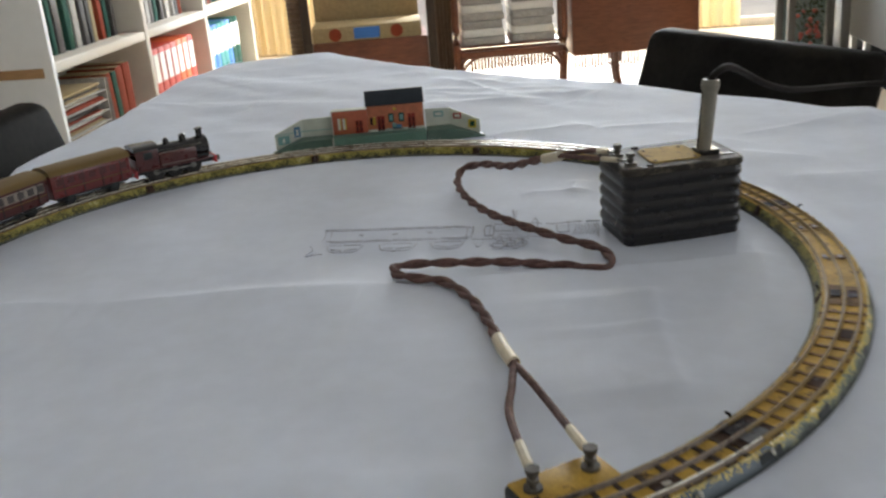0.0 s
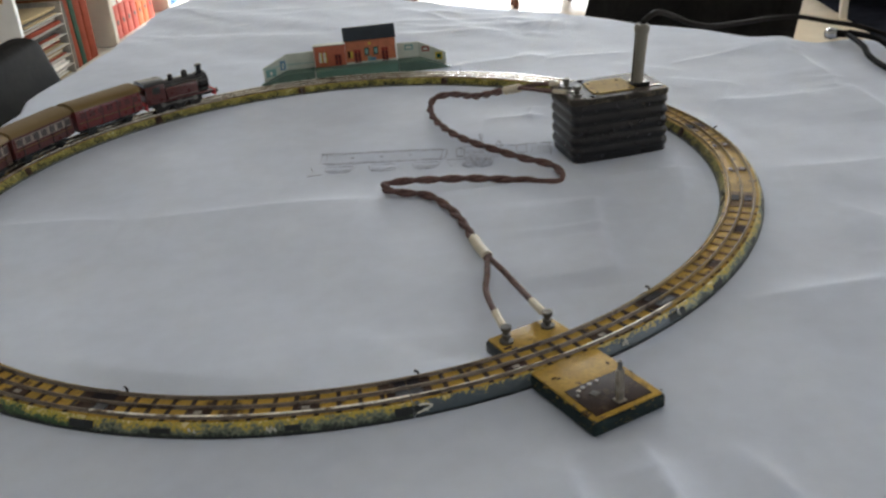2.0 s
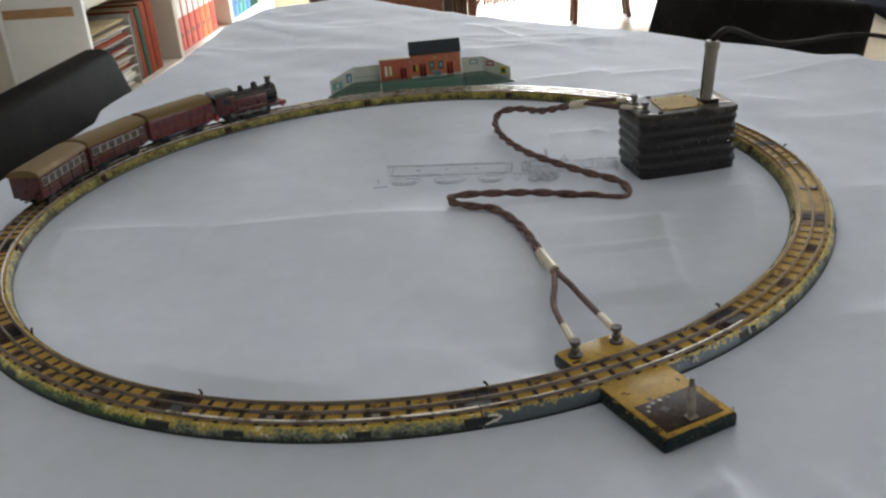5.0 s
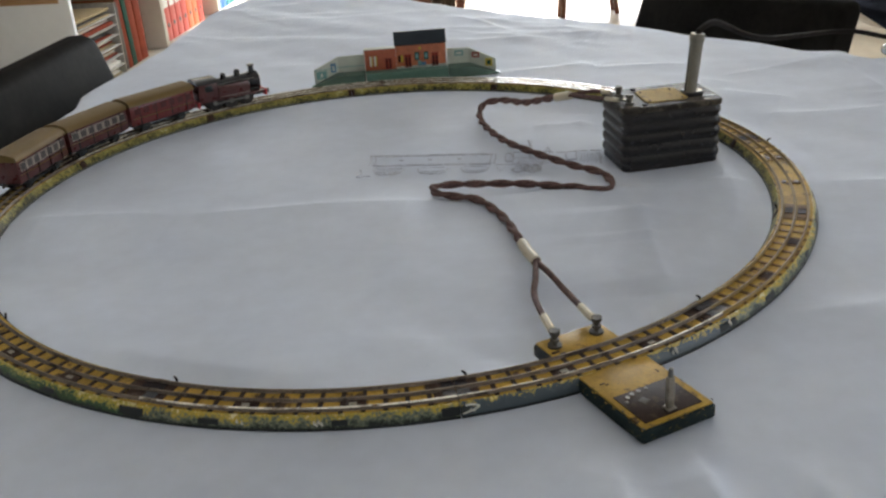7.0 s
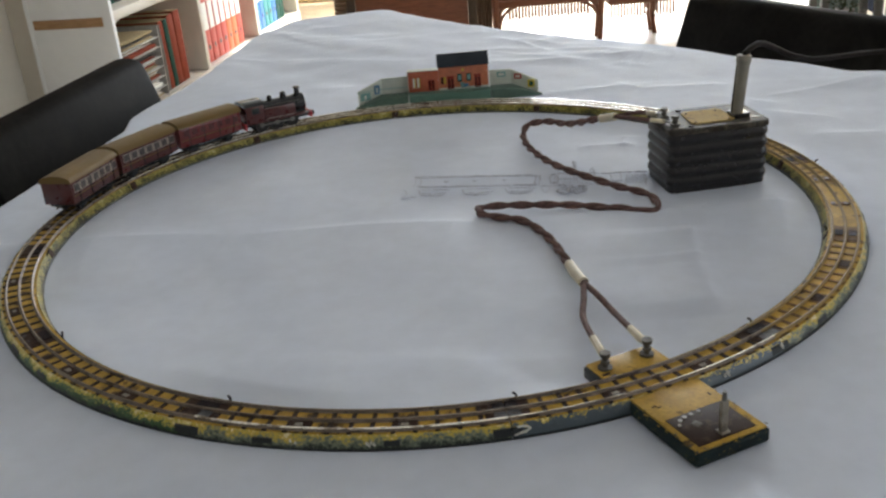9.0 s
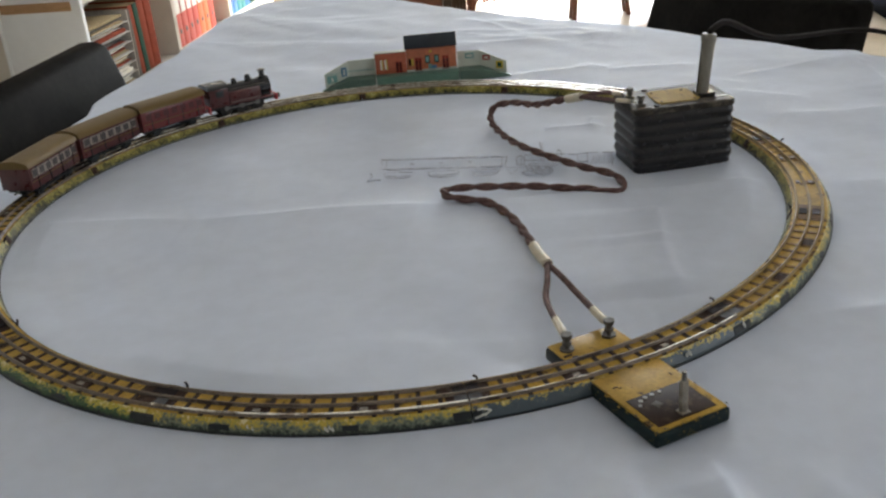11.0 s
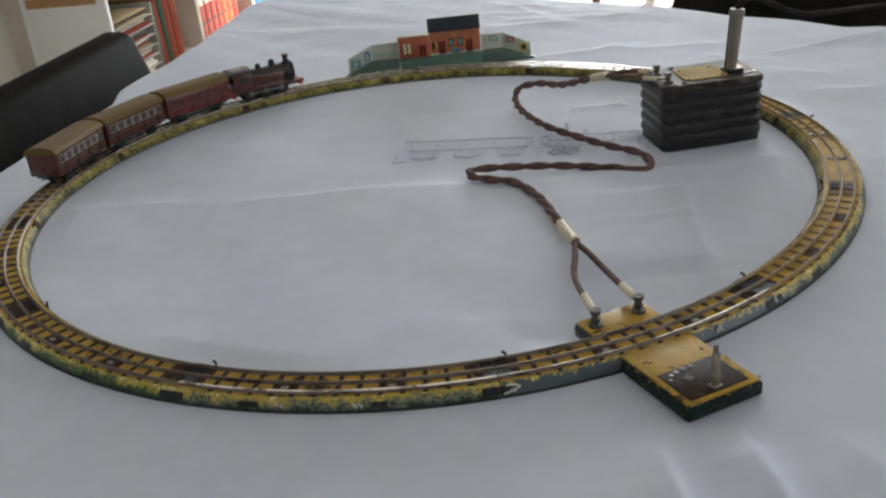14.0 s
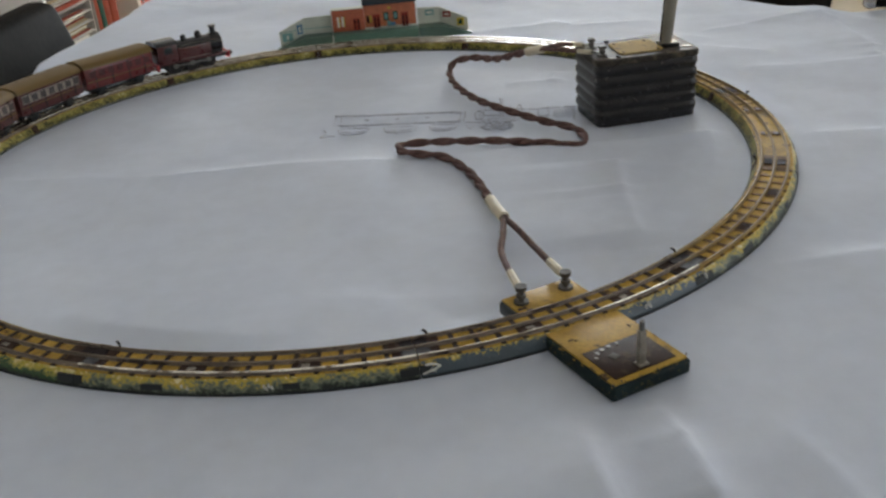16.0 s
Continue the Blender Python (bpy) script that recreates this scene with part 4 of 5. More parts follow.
def plug_and_cable():
    p = thing("mains_plug", pose(0.2942, 0.0258, 0.0641, 0, 4.5, 0), "long grey appliance plug standing in the transformer, with a dark cable", "plug")
    bm = B()
    cyl(bm, (0, 0, 0.0), (0, 0, 0.0475), 0.0050, 0.0060, 20)
    cyl(bm, (0, 0, 0.0475), (0, 0, 0.0520), 0.0062, 0.0072, 20)
    cyl(bm, (0, 0, 0.0520), (0, 0, 0.0560), 0.0072, 0.0064, 20)
    part("plug_body", bm, GREYPLUG, p, "grey ribbed plug body")
    part("plug_seam", box(B(), -0.0062, -0.0046, -0.0008, 0.0008, 0.002, 0.047, 0.0003), BLACKCABLE, p)
    pts = [(0.2978, 0.0252, 0.1150), (0.2996, 0.0265, 0.1215), (0.3118, 0.0386, 0.1250), (0.3241, 0.0566, 0.1222), (0.3375, 0.0756, 0.1160), (0.3581, 0.1063, 0.1045), (0.3879, 0.1411, 0.0880), (0.4270, 0.1875, 0.0715), (0.4630, 0.2297, 0.0610), (0.4991, 0.2677, 0.0525), (0.5579, 0.3228, 0.0405),
           (0.6018, 0.3377, 0.0350), (0.6402, 0.3335, 0.0260), (0.6753, 0.3198, 0.0190), (0.7019, 0.2881, 0.0100), (0.7136, 0.2304, 0.0056), (0.7178, 0.1054, 0.0055), (0.7078, -0.1007, 0.0055)]
    solid("mains_cable", tube(B(), smooth_path(pts, 130), 0.0029, 10), GREYCABLE, "dark grey rubber mains cable curving from the plug", "cable")
    for pts in ([(0.6660, 0.3310, 0.0080), (0.6590, 0.2950, 0.0085), (0.6507, 0.2600, 0.0090), (0.6405, 0.2246, 0.0056), (0.6340, 0.1568, 0.0048), (0.6455, 0.0325, 0.0046), (0.6882, -0.0803, 0.0046)],
                [(0.6672, 0.3300, 0.0100), (0.6825, 0.2848, 0.0095), (0.6739, 0.2249, 0.0052), (0.6674, 0.1570, 0.0046), (0.6911, 0.0431, 0.0046)]):
        solid("black_cable", tube(B(), smooth_path(pts, 60), 0.0036, 10), BLACKCABLE, "thick black rubber cable lying on the cloth", "cable", "cables on the cloth")
    c = thing("cable_coupler", pose(0.6521, 0.3402, 0.0078, 0, 0, -35), "shiny metal cable coupler with dark grip on the cloth", "coupler")
    bm = cyl(B(), (-0.004, 0, 0), (0.005, 0, 0), 0.0076, 0.0066, 20)
    ball(bm, (-0.003, 0, 0), 0.0080)
    part("shell", bm, CHROME, c, "shiny rounded metal shell")
    part("grip", cyl(B(), (0.004, 0, 0), (0.018, 0, 0), 0.0052, 0.0042, 18), BLACKCABLE, c)


plug_and_cable()


def twisted_cord():
    c = thing("twisted_cord", pose(0, 0, 0), "twisted brown cloth-covered cord with cream taped ends, winding over the cloth", "cord")
    e0, e1 = (PLATE_M @ Vector((0.3285, -0.0165, 0.0175))), (PLATE_M @ Vector((0.3285, 0.0150, 0.0175)))
    main = [(0.1130, -0.1891, 0.0075), (0.1096, -0.1668, 0.0062), (0.1077, -0.1465, 0.0052), (0.0995, -0.0915, 0.0048), (0.0826, -0.0487, 0.0048), (0.0608, -0.0345, 0.0048), (0.0463, -0.0223, 0.0048), (0.0464, -0.0090, 0.0050),
            (0.0628, -0.0059, 0.0048), (0.0887, -0.0098, 0.0048), (0.1246, -0.0178, 0.0048), (0.1538, -0.0298, 0.0048), (0.1774, -0.0406, 0.0048), (0.1912, -0.0500, 0.0048), (0.1996, -0.0498, 0.0050), (0.2058, -0.0368, 0.0050), (0.2056, -0.0176, 0.0048), (0.1985, -0.0006, 0.0048), (0.1750, 0.0273, 0.0048), (0.1331, 0.0954, 0.0048),
            (0.1138, 0.1553, 0.0052), (0.1099, 0.2009, 0.0075), (0.1185, 0.2177, 0.0150), (0.1375, 0.1949, 0.0235), (0.1554, 0.1534, 0.0310), (0.1752, 0.1068, 0.0470), (0.1910, 0.0809, 0.0560)]
    path = smooth_path(main, 420)
    L = sum((b - a).length for a, b in zip(path, path[1:]))
    up = Vector((0, 0, 1))
    for ph in (0.0, math.pi):
        strand = []
        for i, p in enumerate(path):
            d = (path[min(i + 1, 419)] - path[max(i - 1, 0)]).normalized()
            a = d.cross(up).normalized()
            b = a.cross(d)
            w = ph + 2 * math.pi * L * i / 419 / 0.046
            strand.append(p + (a * math.cos(w) + b * math.sin(w)) * 0.0016)
        part("strand", tube(B(), strand, 0.0023, 8), BROWNCORD, c)
    for k0, k1 in ((0, 20), (408, 419)):
        part("tape_sleeve", tube(B(), path[k0:k1 + 1], 0.0042, 12), CREAMTAPE, c, "cream tape sleeve")
    # the two tails at the feeder plate
    s = Vector((0.1130, -0.1891, 0.0075))
    for e, mid in ((e0, (0.1029, -0.2508, 0.0085)), (e1, (0.1257, -0.2437, 0.0085))):
        p = smooth_path([s, (s + Vector(mid)) / 2 + Vector((0, 0, 0.001)), mid, e], 50)
        part("tail", tube(B(), p[:38], 0.0023, 8), BROWNCORD, c)
        part("tail_sleeve", tube(B(), p[36:], [0.0027] * 10 + [0.0014] * 4, 8), CREAMTAPE, c, "cream insulating sleeve")
    s = Vector(main[-1])
    T = TRANSFORMER_M
    for y in (-0.0160, 0.0130):
        e = T @ Vector((-0.0400, y, 0.0652))
        p = smooth_path([s, s.lerp(e, 0.5) + Vector((0, -0.004 if y < 0 else 0.006, 0.001)), e], 40)
        part("tail", tube(B(), p[:27], 0.0020, 8), BROWNCORD, c)
        part("tail_sleeve", tube(B(), p[26:35], 0.0022, 8), CREAMTAPE, c, "cream insulating sleeve")
        part("bare_wire", tube(B(), p[34:], 0.0010, 6), STEEL, c)


twisted_cord()


# ---- the tinplate station ----
def fold_panel(bm, pts, z0, z1, th=0.0010):
    """A thin upright sheet along a line of (x, y) points; z1 may be one height or one for each point."""
    tops = z1 if isinstance(z1, (list, tuple)) else [z1] * len(pts)
    for (p, q, a, b) in zip(pts, pts[1:], tops, tops[1:]):
        d = (Vector(q) - Vector(p)).normalized()
        n = Vector((-d.y, d.x)) * th
        c = [bm.verts.new((x, y, z)) for x, y, z in ((*p, z0), (*q, z0), (*q, b), (*p, a), (p[0] + n.x, p[1] + n.y, z0), (q[0] + n.x, q[1] + n.y, z0), (q[0] + n.x, q[1] + n.y, b), (p[0] + n.x, p[1] + n.y, a))]
        for f in ((0, 1, 2, 3), (5, 4, 7, 6), (3, 2, 6, 7), (0, 4, 5, 1), (0, 3, 7, 4), (1, 5, 6, 2)):
            bm.faces.new([c[i] for i in f])
    return bm


def station():
    YF, YB, PZ = 0.3875, 0.4180, 0.0138
    g = "pieces of the toy station"
    s = thing("toy_station", pose(-0.0009, 0.0141, 0), "orange tinplate toy station with dark roof on a green platform", "toy station", g)
    part("platform", box(B(), -0.0185, 0.0905, YF, YB, 0.0002, PZ, 0.0008), ST_GREEN, s, "green tinplate platform")
    part("platform_edge", box(B(), -0.0187, -0.0176, YF - 0.0004, YF + 0.001, 0.0002, PZ + 0.0002, 0.0002), ST_WHITE, s)
    part("wall_edge", box(B(), -0.0192, -0.0180, 0.4056, 0.4066, PZ, 0.0412, 0.0002), ST_WHITE, s)
    part("wall_edge", box(B(), 0.0889, 0.0899, 0.4056, 0.4066, PZ, 0.0450, 0.0002), ST_WHITE, s)
    wy = 0.4060
    part("wing_wall", box(B(), -0.0180, 0.0230, wy, wy + 0.0100, PZ, 0.0410, 0.0005), ST_WING, s, "red-orange brick-printed wall")
    part("main_wall", box(B(), 0.0232, 0.0890, wy, wy + 0.0100, PZ, 0.0452, 0.0005), ST_ORANGE, s, "orange brick-printed wall")
    part("wing_roof_edge", box(B(), -0.0186, 0.0230, wy - 0.0012, wy + 0.0110, 0.0411, 0.0421, 0.0002), ST_CREAM, s)
    bm = B()
    prof = [(wy - 0.0045, 0.0448), (wy - 0.0045, 0.0460), (wy + 0.0050, 0.0612), (wy + 0.0145, 0.0460), (wy + 0.0145, 0.0448), (wy + 0.0050, 0.0595)]
    ends = [[bm.verts.new((x, y, z)) for y, z in prof] for x in (0.0218, 0.0902)]
    for k in range(6):
        j = (k + 1) % 6
        bm.faces.new((ends[0][k], ends[0][j], ends[1][j], ends[1][k]))
    bm.faces.new(ends[0][::-1])
    bm.faces.new(ends[1])
    part("roof", bm, ST_ROOF, s, "dark slate-blue pitched roof")
    y0, y1 = wy - 0.0006, wy + 0.0004
    def print_(name, x0, x1, z0, z1, m, up=0.0):
        return part(name, box(B(), x0, x1, y0 - up, y1, z0, z1), m, s)
    for x0, x1 in ((0.0085, 0.0125), (0.0130, 0.0170), (0.0345, 0.0385), (0.0390, 0.0430), (0.0705, 0.0745), (0.0750, 0.0790)):
        d = print_("door", x0, x1, PZ + 0.0005, 0.0290 if x0 < 0.03 else 0.0320, ST_RED)
        for z in (0.0160, 0.0225):
            part("door_panel", box(B(), x0 + 0.0008, x1 - 0.0008, y0 - 0.0003, y0 + 0.0001, z, z + 0.0055), MAROON, d)
    for x0, x1, z0, z1 in ((-0.0120, -0.0092, 0.0195, 0.0325), (-0.0062, -0.0034, 0.0195, 0.0325)):
        print_("window_print", x0, x1, z0, z1, ST_WHITE)
        print_("window_print", x1, x1 + 0.0012, z0, z1, ST_YELLOW)
    for x in (0.0478, 0.0600):
        w = print_("window_print", x, x + 0.0062, 0.0235, 0.0340, GREENDARK)
        part("glazing", box(B(), x + 0.0012, x + 0.0050, y0 - 0.0003, y0 + 0.0001, 0.0255, 0.0322), ST_TEAL, w)
    print_("window_print", 0.0262, 0.0290, 0.0220, 0.0310, DARKPLATE)
    print_("window_print", 0.0298, 0.0322, 0.0220, 0.0310, ST_YELLOW)
    print_("bench_print", 0.0520, 0.0625, PZ + 0.001, 0.0205, ST_BLUE)
    print_("noticeboard_print", 0.0515, 0.0560, 0.0170, 0.0225, ST_TEAL, 0.0003)
    part("clock_print", cyl(B(), (0.0555, y0 - 0.0002, 0.0390), (0.0555, y1, 0.0390), 0.0018, n=14), ST_YELLOW, s)
    print_("plinth_print", 0.0232, 0.0890, PZ, PZ + 0.0025, ST_CREAM)
    # left ramp with its fence
    l = thing("station_ramp", pose(-0.0009, 0.0141, 0), "green tinplate platform ramp with a cream printed fence", "toy station", g)
    bm = B()
    top = [bm.verts.new(v) for v in ((-0.0195, YF, PZ), (-0.0195, YB, PZ), (-0.0560, YB, PZ), (-0.0560, YF, PZ))]
    low = [bm.verts.new((v.co.x, v.co.y, 0.0002)) for v in top]
    tip = [bm.verts.new(v) for v in ((-0.0900, 0.3930, 0.0014), (-0.0900, 0.3990, 0.0014), (-0.0900, 0.3930, 0.0002), (-0.0900, 0.3990, 0.0002))]
    bm.faces.new(top)
    bm.faces.new(low[::-1])
    bm.faces.new((top[0], low[0], low[1], top[1]))
    bm.faces.new((top[1], low[1], low[2], top[2]))
    bm.faces.new((top[3], low[3], low[0], top[0]))
    bm.faces.new((top[2], tip[1], tip[0], top[3]))
    bm.faces.new((top[3], tip[0], tip[2], low[3]))
    bm.faces.new((low[2], tip[3], tip[1], top[2]))
    bm.faces.new((tip[0], tip[1], tip[3], tip[2]))
    bm.faces.new((low[3], tip[2], tip[3], low[2]))
    part("ramp", bm, ST_GREEN2, l, "dull green sloping ramp")
    fy = 0.4120
    part("fence", fold_panel(B(), [(-0.0180, fy), (-0.0540, fy), (-0.0860, 0.3985)], 0.0008, [0.0352, 0.0345, 0.0220]), ST_CREAM, l, "cream fence with printed posters")
    part("fence_rail", fold_panel(B(), [(-0.0180, fy - 0.0012), (-0.0540, fy - 0.0012), (-0.0862, 0.3973)], 0.0205, [0.0212, 0.0212, 0.0212]), ST_TEAL, l)
    for x0, x1, m_, z0, z1 in ((-0.0640, -0.0572, ST_BLUE, 0.0150, 0.0270), (-0.0830, -0.0700, ST_TEAL, 0.0090, 0.0190)):
        f = lambda x: fy + (x + 0.0540) / 0.032 * 0.0135 - 0.0011
        p = part("poster", fold_panel(B(), [(x1, f(x1)), (x0, f(x0))], z0, z1, 0.0007), m_, l)
        xm = (x0 + x1) / 2
        part("poster_print", fold_panel(B(), [(xm + 0.0012, f(xm + 0.0012) - 0.0005), (xm - 0.0012, f(xm - 0.0012) - 0.0005)], z0 + 0.002, z1 - 0.003, 0.0005), ST_WHITE, p)
    # right ramp
    r = thing("station_ramp", pose(-0.0009, 0.0141, 0), "green tinplate platform ramp with a cream printed fence", "toy station", g)
    bm = B()
    top = [bm.verts.new(v) for v in ((0.0915, YB, PZ), (0.0915, YF, PZ), (0.1210, YF, PZ), (0.1210, YB, PZ))]
    low = [bm.verts.new((v.co.x, v.co.y, 0.0002)) for v in top]
    tip = [bm.verts.new(v) for v in ((0.1590, 0.3990, 0.0014), (0.1590, 0.3930, 0.0014), (0.1590, 0.3990, 0.0002), (0.1590, 0.3930, 0.0002))]
    bm.faces.new(top)
    bm.faces.new(low[::-1])
    bm.faces.new((top[0], low[0], low[1], top[1]))
    bm.faces.new((top[1], low[1], low[2], top[2]))
    bm.faces.new((top[3], low[3], low[0], top[0]))
    bm.faces.new((top[2], tip[1], tip[0], top[3]))
    bm.faces.new((top[3], tip[0], tip[2], low[3]))
    bm.faces.new((low[2], tip[3], tip[1], top[2]))
    bm.faces.new((tip[0], tip[1], tip[3], tip[2]))
    bm.faces.new((low[3], tip[2], tip[3], low[2]))
    part("ramp", bm, ST_GREEN2, r, "dull green sloping ramp")
    part("fence", fold_panel(B(), [(0.1545, 0.3985), (0.1200, fy), (0.0910, fy)], 0.0008, [0.0195, 0.0335, 0.0345]), ST_CREAM, r, "cream fence with printed posters")
    f = lambda x: fy - max(0, x - 0.1200) / 0.0345 * 0.0135 - 0.0011
    for x0, x1, m_, z0, z1 in ((0.1010, 0.1125, ST_TEAL, 0.0240, 0.0310), (0.1240, 0.1335, ST_RED, 0.0205, 0.0275), (0.1410, 0.1500, ST_YELLOW, 0.0095, 0.0195)):
        p = part("poster", fold_panel(B(), [(x1, f(x1)), (x0, f(x0))], z0, z1, 0.0007), m_, r)
        part("poster_print", fold_panel(B(), [(x1 - 0.002, f(x1 - 0.002) - 0.0005), (x0 + 0.002, f(x0 + 0.002) - 0.0005)], z0 + 0.002, z1 - 0.002, 0.0005), ST_WHITE if m_ is not ST_YELLOW else GREENDARK, p)


station()


# ---- the train ----
def wheel_set(parent, xs, r, railz):
    for x in xs:
        for y in (-GAUGE, GAUGE):
            bm = B()
            cyl(bm, (x, y - 0.0012, r), (x, y + 0.0012, r), r, n=20)
            cyl(bm, (x, y - math.copysign(0.0020, y), r), (x, y - math.copysign(0.0012, y), r), r * 1.12, n=20)
            w = part("wheel", bm, WHEEL, parent)
            part("hub", cyl(B(), (x, y + math.copysign(0.0012, y), r), (x, y + math.copysign(0.0020, y), r), r * 0.35, n=12), STEEL, w)
        part("axle", cyl(B(), (x, -GAUGE, r), (x, GAUGE, r), 0.0010, n=8), STEEL, parent)


def coach(m, label, side, band):
    """x ahead, z up from the rail tops; a small four-wheeled coach."""
    t = thing("toy_coach", m, label, "toy coach", "coaches of the toy train")
    H, Wd = 0.0385, 0.0165
    L = 0.0425
    wheel_set(t, (-0.024, 0.024), 0.0058, 0)
    part("underframe", box(B(), -L + 0.002, L - 0.002, -0.0120, 0.0120, 0.0078, 0.0105, 0.0005), BLACKPAINT, t)
    for y in (-0.0135, 0.0135):
        part("step_board", box(B(), -L + 0.008, L - 0.008, y - 0.0018, y + 0.0018, 0.0066, 0.0076, 0.0002), BLACKPAINT, t)
        for x in (-0.024, 0.024):
            part("axle_guard", box(B(), x - 0.0045, x + 0.0045, y - 0.0006, y + 0.0006, 0.0035, 0.0095, 0.0004), BLACKPAINT, t)
    part("body", box(B(), -L, L, -Wd, Wd, 0.0105, 0.0330, 0.0008), side, t, "lithographed tinplate body")
    for sy in (-1, 1):
        y = sy * (Wd + 0.0002)
        part("window_band", box(B(), -L + 0.004, L - 0.004, y - 0.0004, y + 0.0004, 0.0215, 0.0300), band, t)
        for i in range(7):
            x = -L + 0.0085 + i * 0.0114
            part("window_print", box(B(), x - 0.0036, x + 0.0036, y - 0.0007, y + 0.0007, 0.0225, 0.0290), PAPERDARK if band is COACHWIN else MAROON, t)
        for i in range(4):
            x = -L + 0.012 + i * 0.0205
            part("door_line", box(B(), x - 0.0004, x + 0.0004, y - 0.0006, y + 0.0006, 0.0115, 0.0315), BLACKPAINT, t)
        part("lining", box(B(), -L + 0.002, L - 0.002, y - 0.0006, y + 0.0006, 0.0180, 0.0187), COACHROOF, t)
    # arched roof
    bm = B()
    n = 10
    prof = []
    for k in range(n + 1):
        a = math.pi * k / n
        prof.append((-(Wd + 0.0012) * math.cos(a), 0.0325 + 0.0075 * math.sin(a) ** 0.8))
    rings = [[bm.verts.new((x, y, z)) for y, z in prof] for x in (-L - 0.0010, L + 0.0010)]
    for k in range(n):
        bm.faces.new((rings[0][k], rings[0][k + 1], rings[1][k + 1], rings[1][k]))
    bm.faces.new(rings[0])
    bm.faces.new(rings[1][::-1])
    bm.faces.new((rings[0][0], rings[1][0], rings[1][n], rings[0][n]))
    part("roof", bm, COACHROOF, t, "ochre-brown arched roof")
    for sx in (-1, 1):
        part("coupling", box(B(), sx * L - 0.0010, sx * L + sx * 0.0060 if sx > 0 else sx * L + 0.0010, -0.0012, 0.0012, 0.0085, 0.0100) if sx > 0 else box(B(), -L - 0.0060, -L + 0.0010, -0.0012, 0.0012, 0.0085, 0.0100), STEEL, t)
    return t


def locomotive(m):
    t = thing("toy_locomotive", m, "black and maroon tinplate toy tank locomotive with red buffer beam", "toy locomotive")
    wheel_set(t, (-0.022, -0.002, 0.018), 0.0088, 0)
    part("frame", box(B(), -0.0420, 0.0400, -0.0105, 0.0105, 0.0085, 0.0125, 0.0006), BLACKPAINT, t)
    part("running_board", box(B(), -0.0430, 0.0410, -0.0165, 0.0165, 0.0126, 0.0142, 0.0004), MAROON, t)
    for y in (-0.0128, 0.0128):
        part("coupling_rod", box(B(), -0.0230, 0.0190, y - 0.0006, y + 0.0006, 0.0080, 0.0096, 0.0003), STEEL, t)
        part("side_tank", box(B(), -0.0180, 0.0220, y - 0.0040 if y < 0 else y - 0.0020, y + 0.0020 if y < 0 else y + 0.0040, 0.0143, 0.0285, 0.0012), MAROON, t, "maroon side tank with thin lining")
        part("lining", box(B(), -0.0165, 0.0205, y * 1.30 - 0.0005, y * 1.30 + 0.0006, 0.0160, 0.0167), COACHWIN, t)
        part("cab_side", box(B(), -0.0420, -0.0185, y * 1.22 - 0.0006, y * 1.22 + 0.0006, 0.0143, 0.0345, 0.0002), MAROON, t)
        part("cab_window", box(B(), -0.0340, -0.0250, y * 1.27 - 0.0006, y * 1.27 + 0.0006, 0.0250, 0.0320, 0.0002), BLACKPAINT, t)
    part("boiler", cyl(B(), (-0.0200, 0, 0.0245), (0.0330, 0, 0.0245), 0.0104, n=28), LOCOBLACK, t, "glossy black boiler")
    part("smokebox", cyl(B(), (0.0270, 0, 0.0245), (0.0380, 0, 0.0245), 0.0112, n=28), LOCOBLACK, t)
    door = part("smokebox_door", cyl(B(), (0.0380, 0, 0.0245), (0.0392, 0, 0.0245), 0.0086, 0.0070, 24), BLACKPAINT, t)
    part("door_knob", cyl(B(), (0.0392, 0, 0.0245), (0.0406, 0, 0.0245), 0.0016, n=10), STEEL, door)
    part("saddle", box(B(), 0.0250, 0.0375, -0.0085, 0.0085, 0.0143, 0.0180, 0.0006), BLACKPAINT, t)
    bm = B()
    cyl(bm, (0.0325, 0, 0.0345), (0.0325, 0, 0.0425), 0.0036, 0.0032, 16)
    cyl(bm, (0.0325, 0, 0.0425), (0.0325, 0, 0.0440), 0.0044, 0.0042, 16)
    part("chimney", bm, LOCOBLACK, t)
    for x, r, h in ((0.0140, 0.0042, 0.0395), (-0.0040, 0.0036, 0.0385)):
        bm = B()
        cyl(bm, (x, 0, 0.0335), (x, 0, h), r, r * 0.85, 16)
        ball(bm, (x, 0, h), r * 0.85, 0.6)
        part("dome", bm, LOCOBLACK, t)
    part("cab_front", box(B(), -0.0195, -0.0183, -0.0155, 0.0155, 0.0143, 0.0345, 0.0002), LOCOBLACK, t)
    part("bunker", box(B(), -0.0428, -0.0360, -0.0150, 0.0150, 0.0143, 0.0250, 0.0010), MAROON, t)
    bm = B()
    n = 8
    prof = [(-0.0172 * math.cos(math.pi * k / n), 0.0345 + 0.0048 * math.sin(math.pi * k / n)) for k in range(n + 1)]
    rings = [[bm.verts.new((x, y, z)) for y, z in prof] for x in (-0.0432, -0.0172)]
    for k in range(n):
        bm.faces.new((rings[0][k], rings[0][k + 1], rings[1][k + 1], rings[1][k]))
    bm.faces.new(rings[0])
    bm.faces.new(rings[1][::-1])
    bm.faces.new((rings[0][0], rings[1][0], rings[1][n], rings[0][n]))
    part("cab_roof", bm, LOCOBLACK, t)
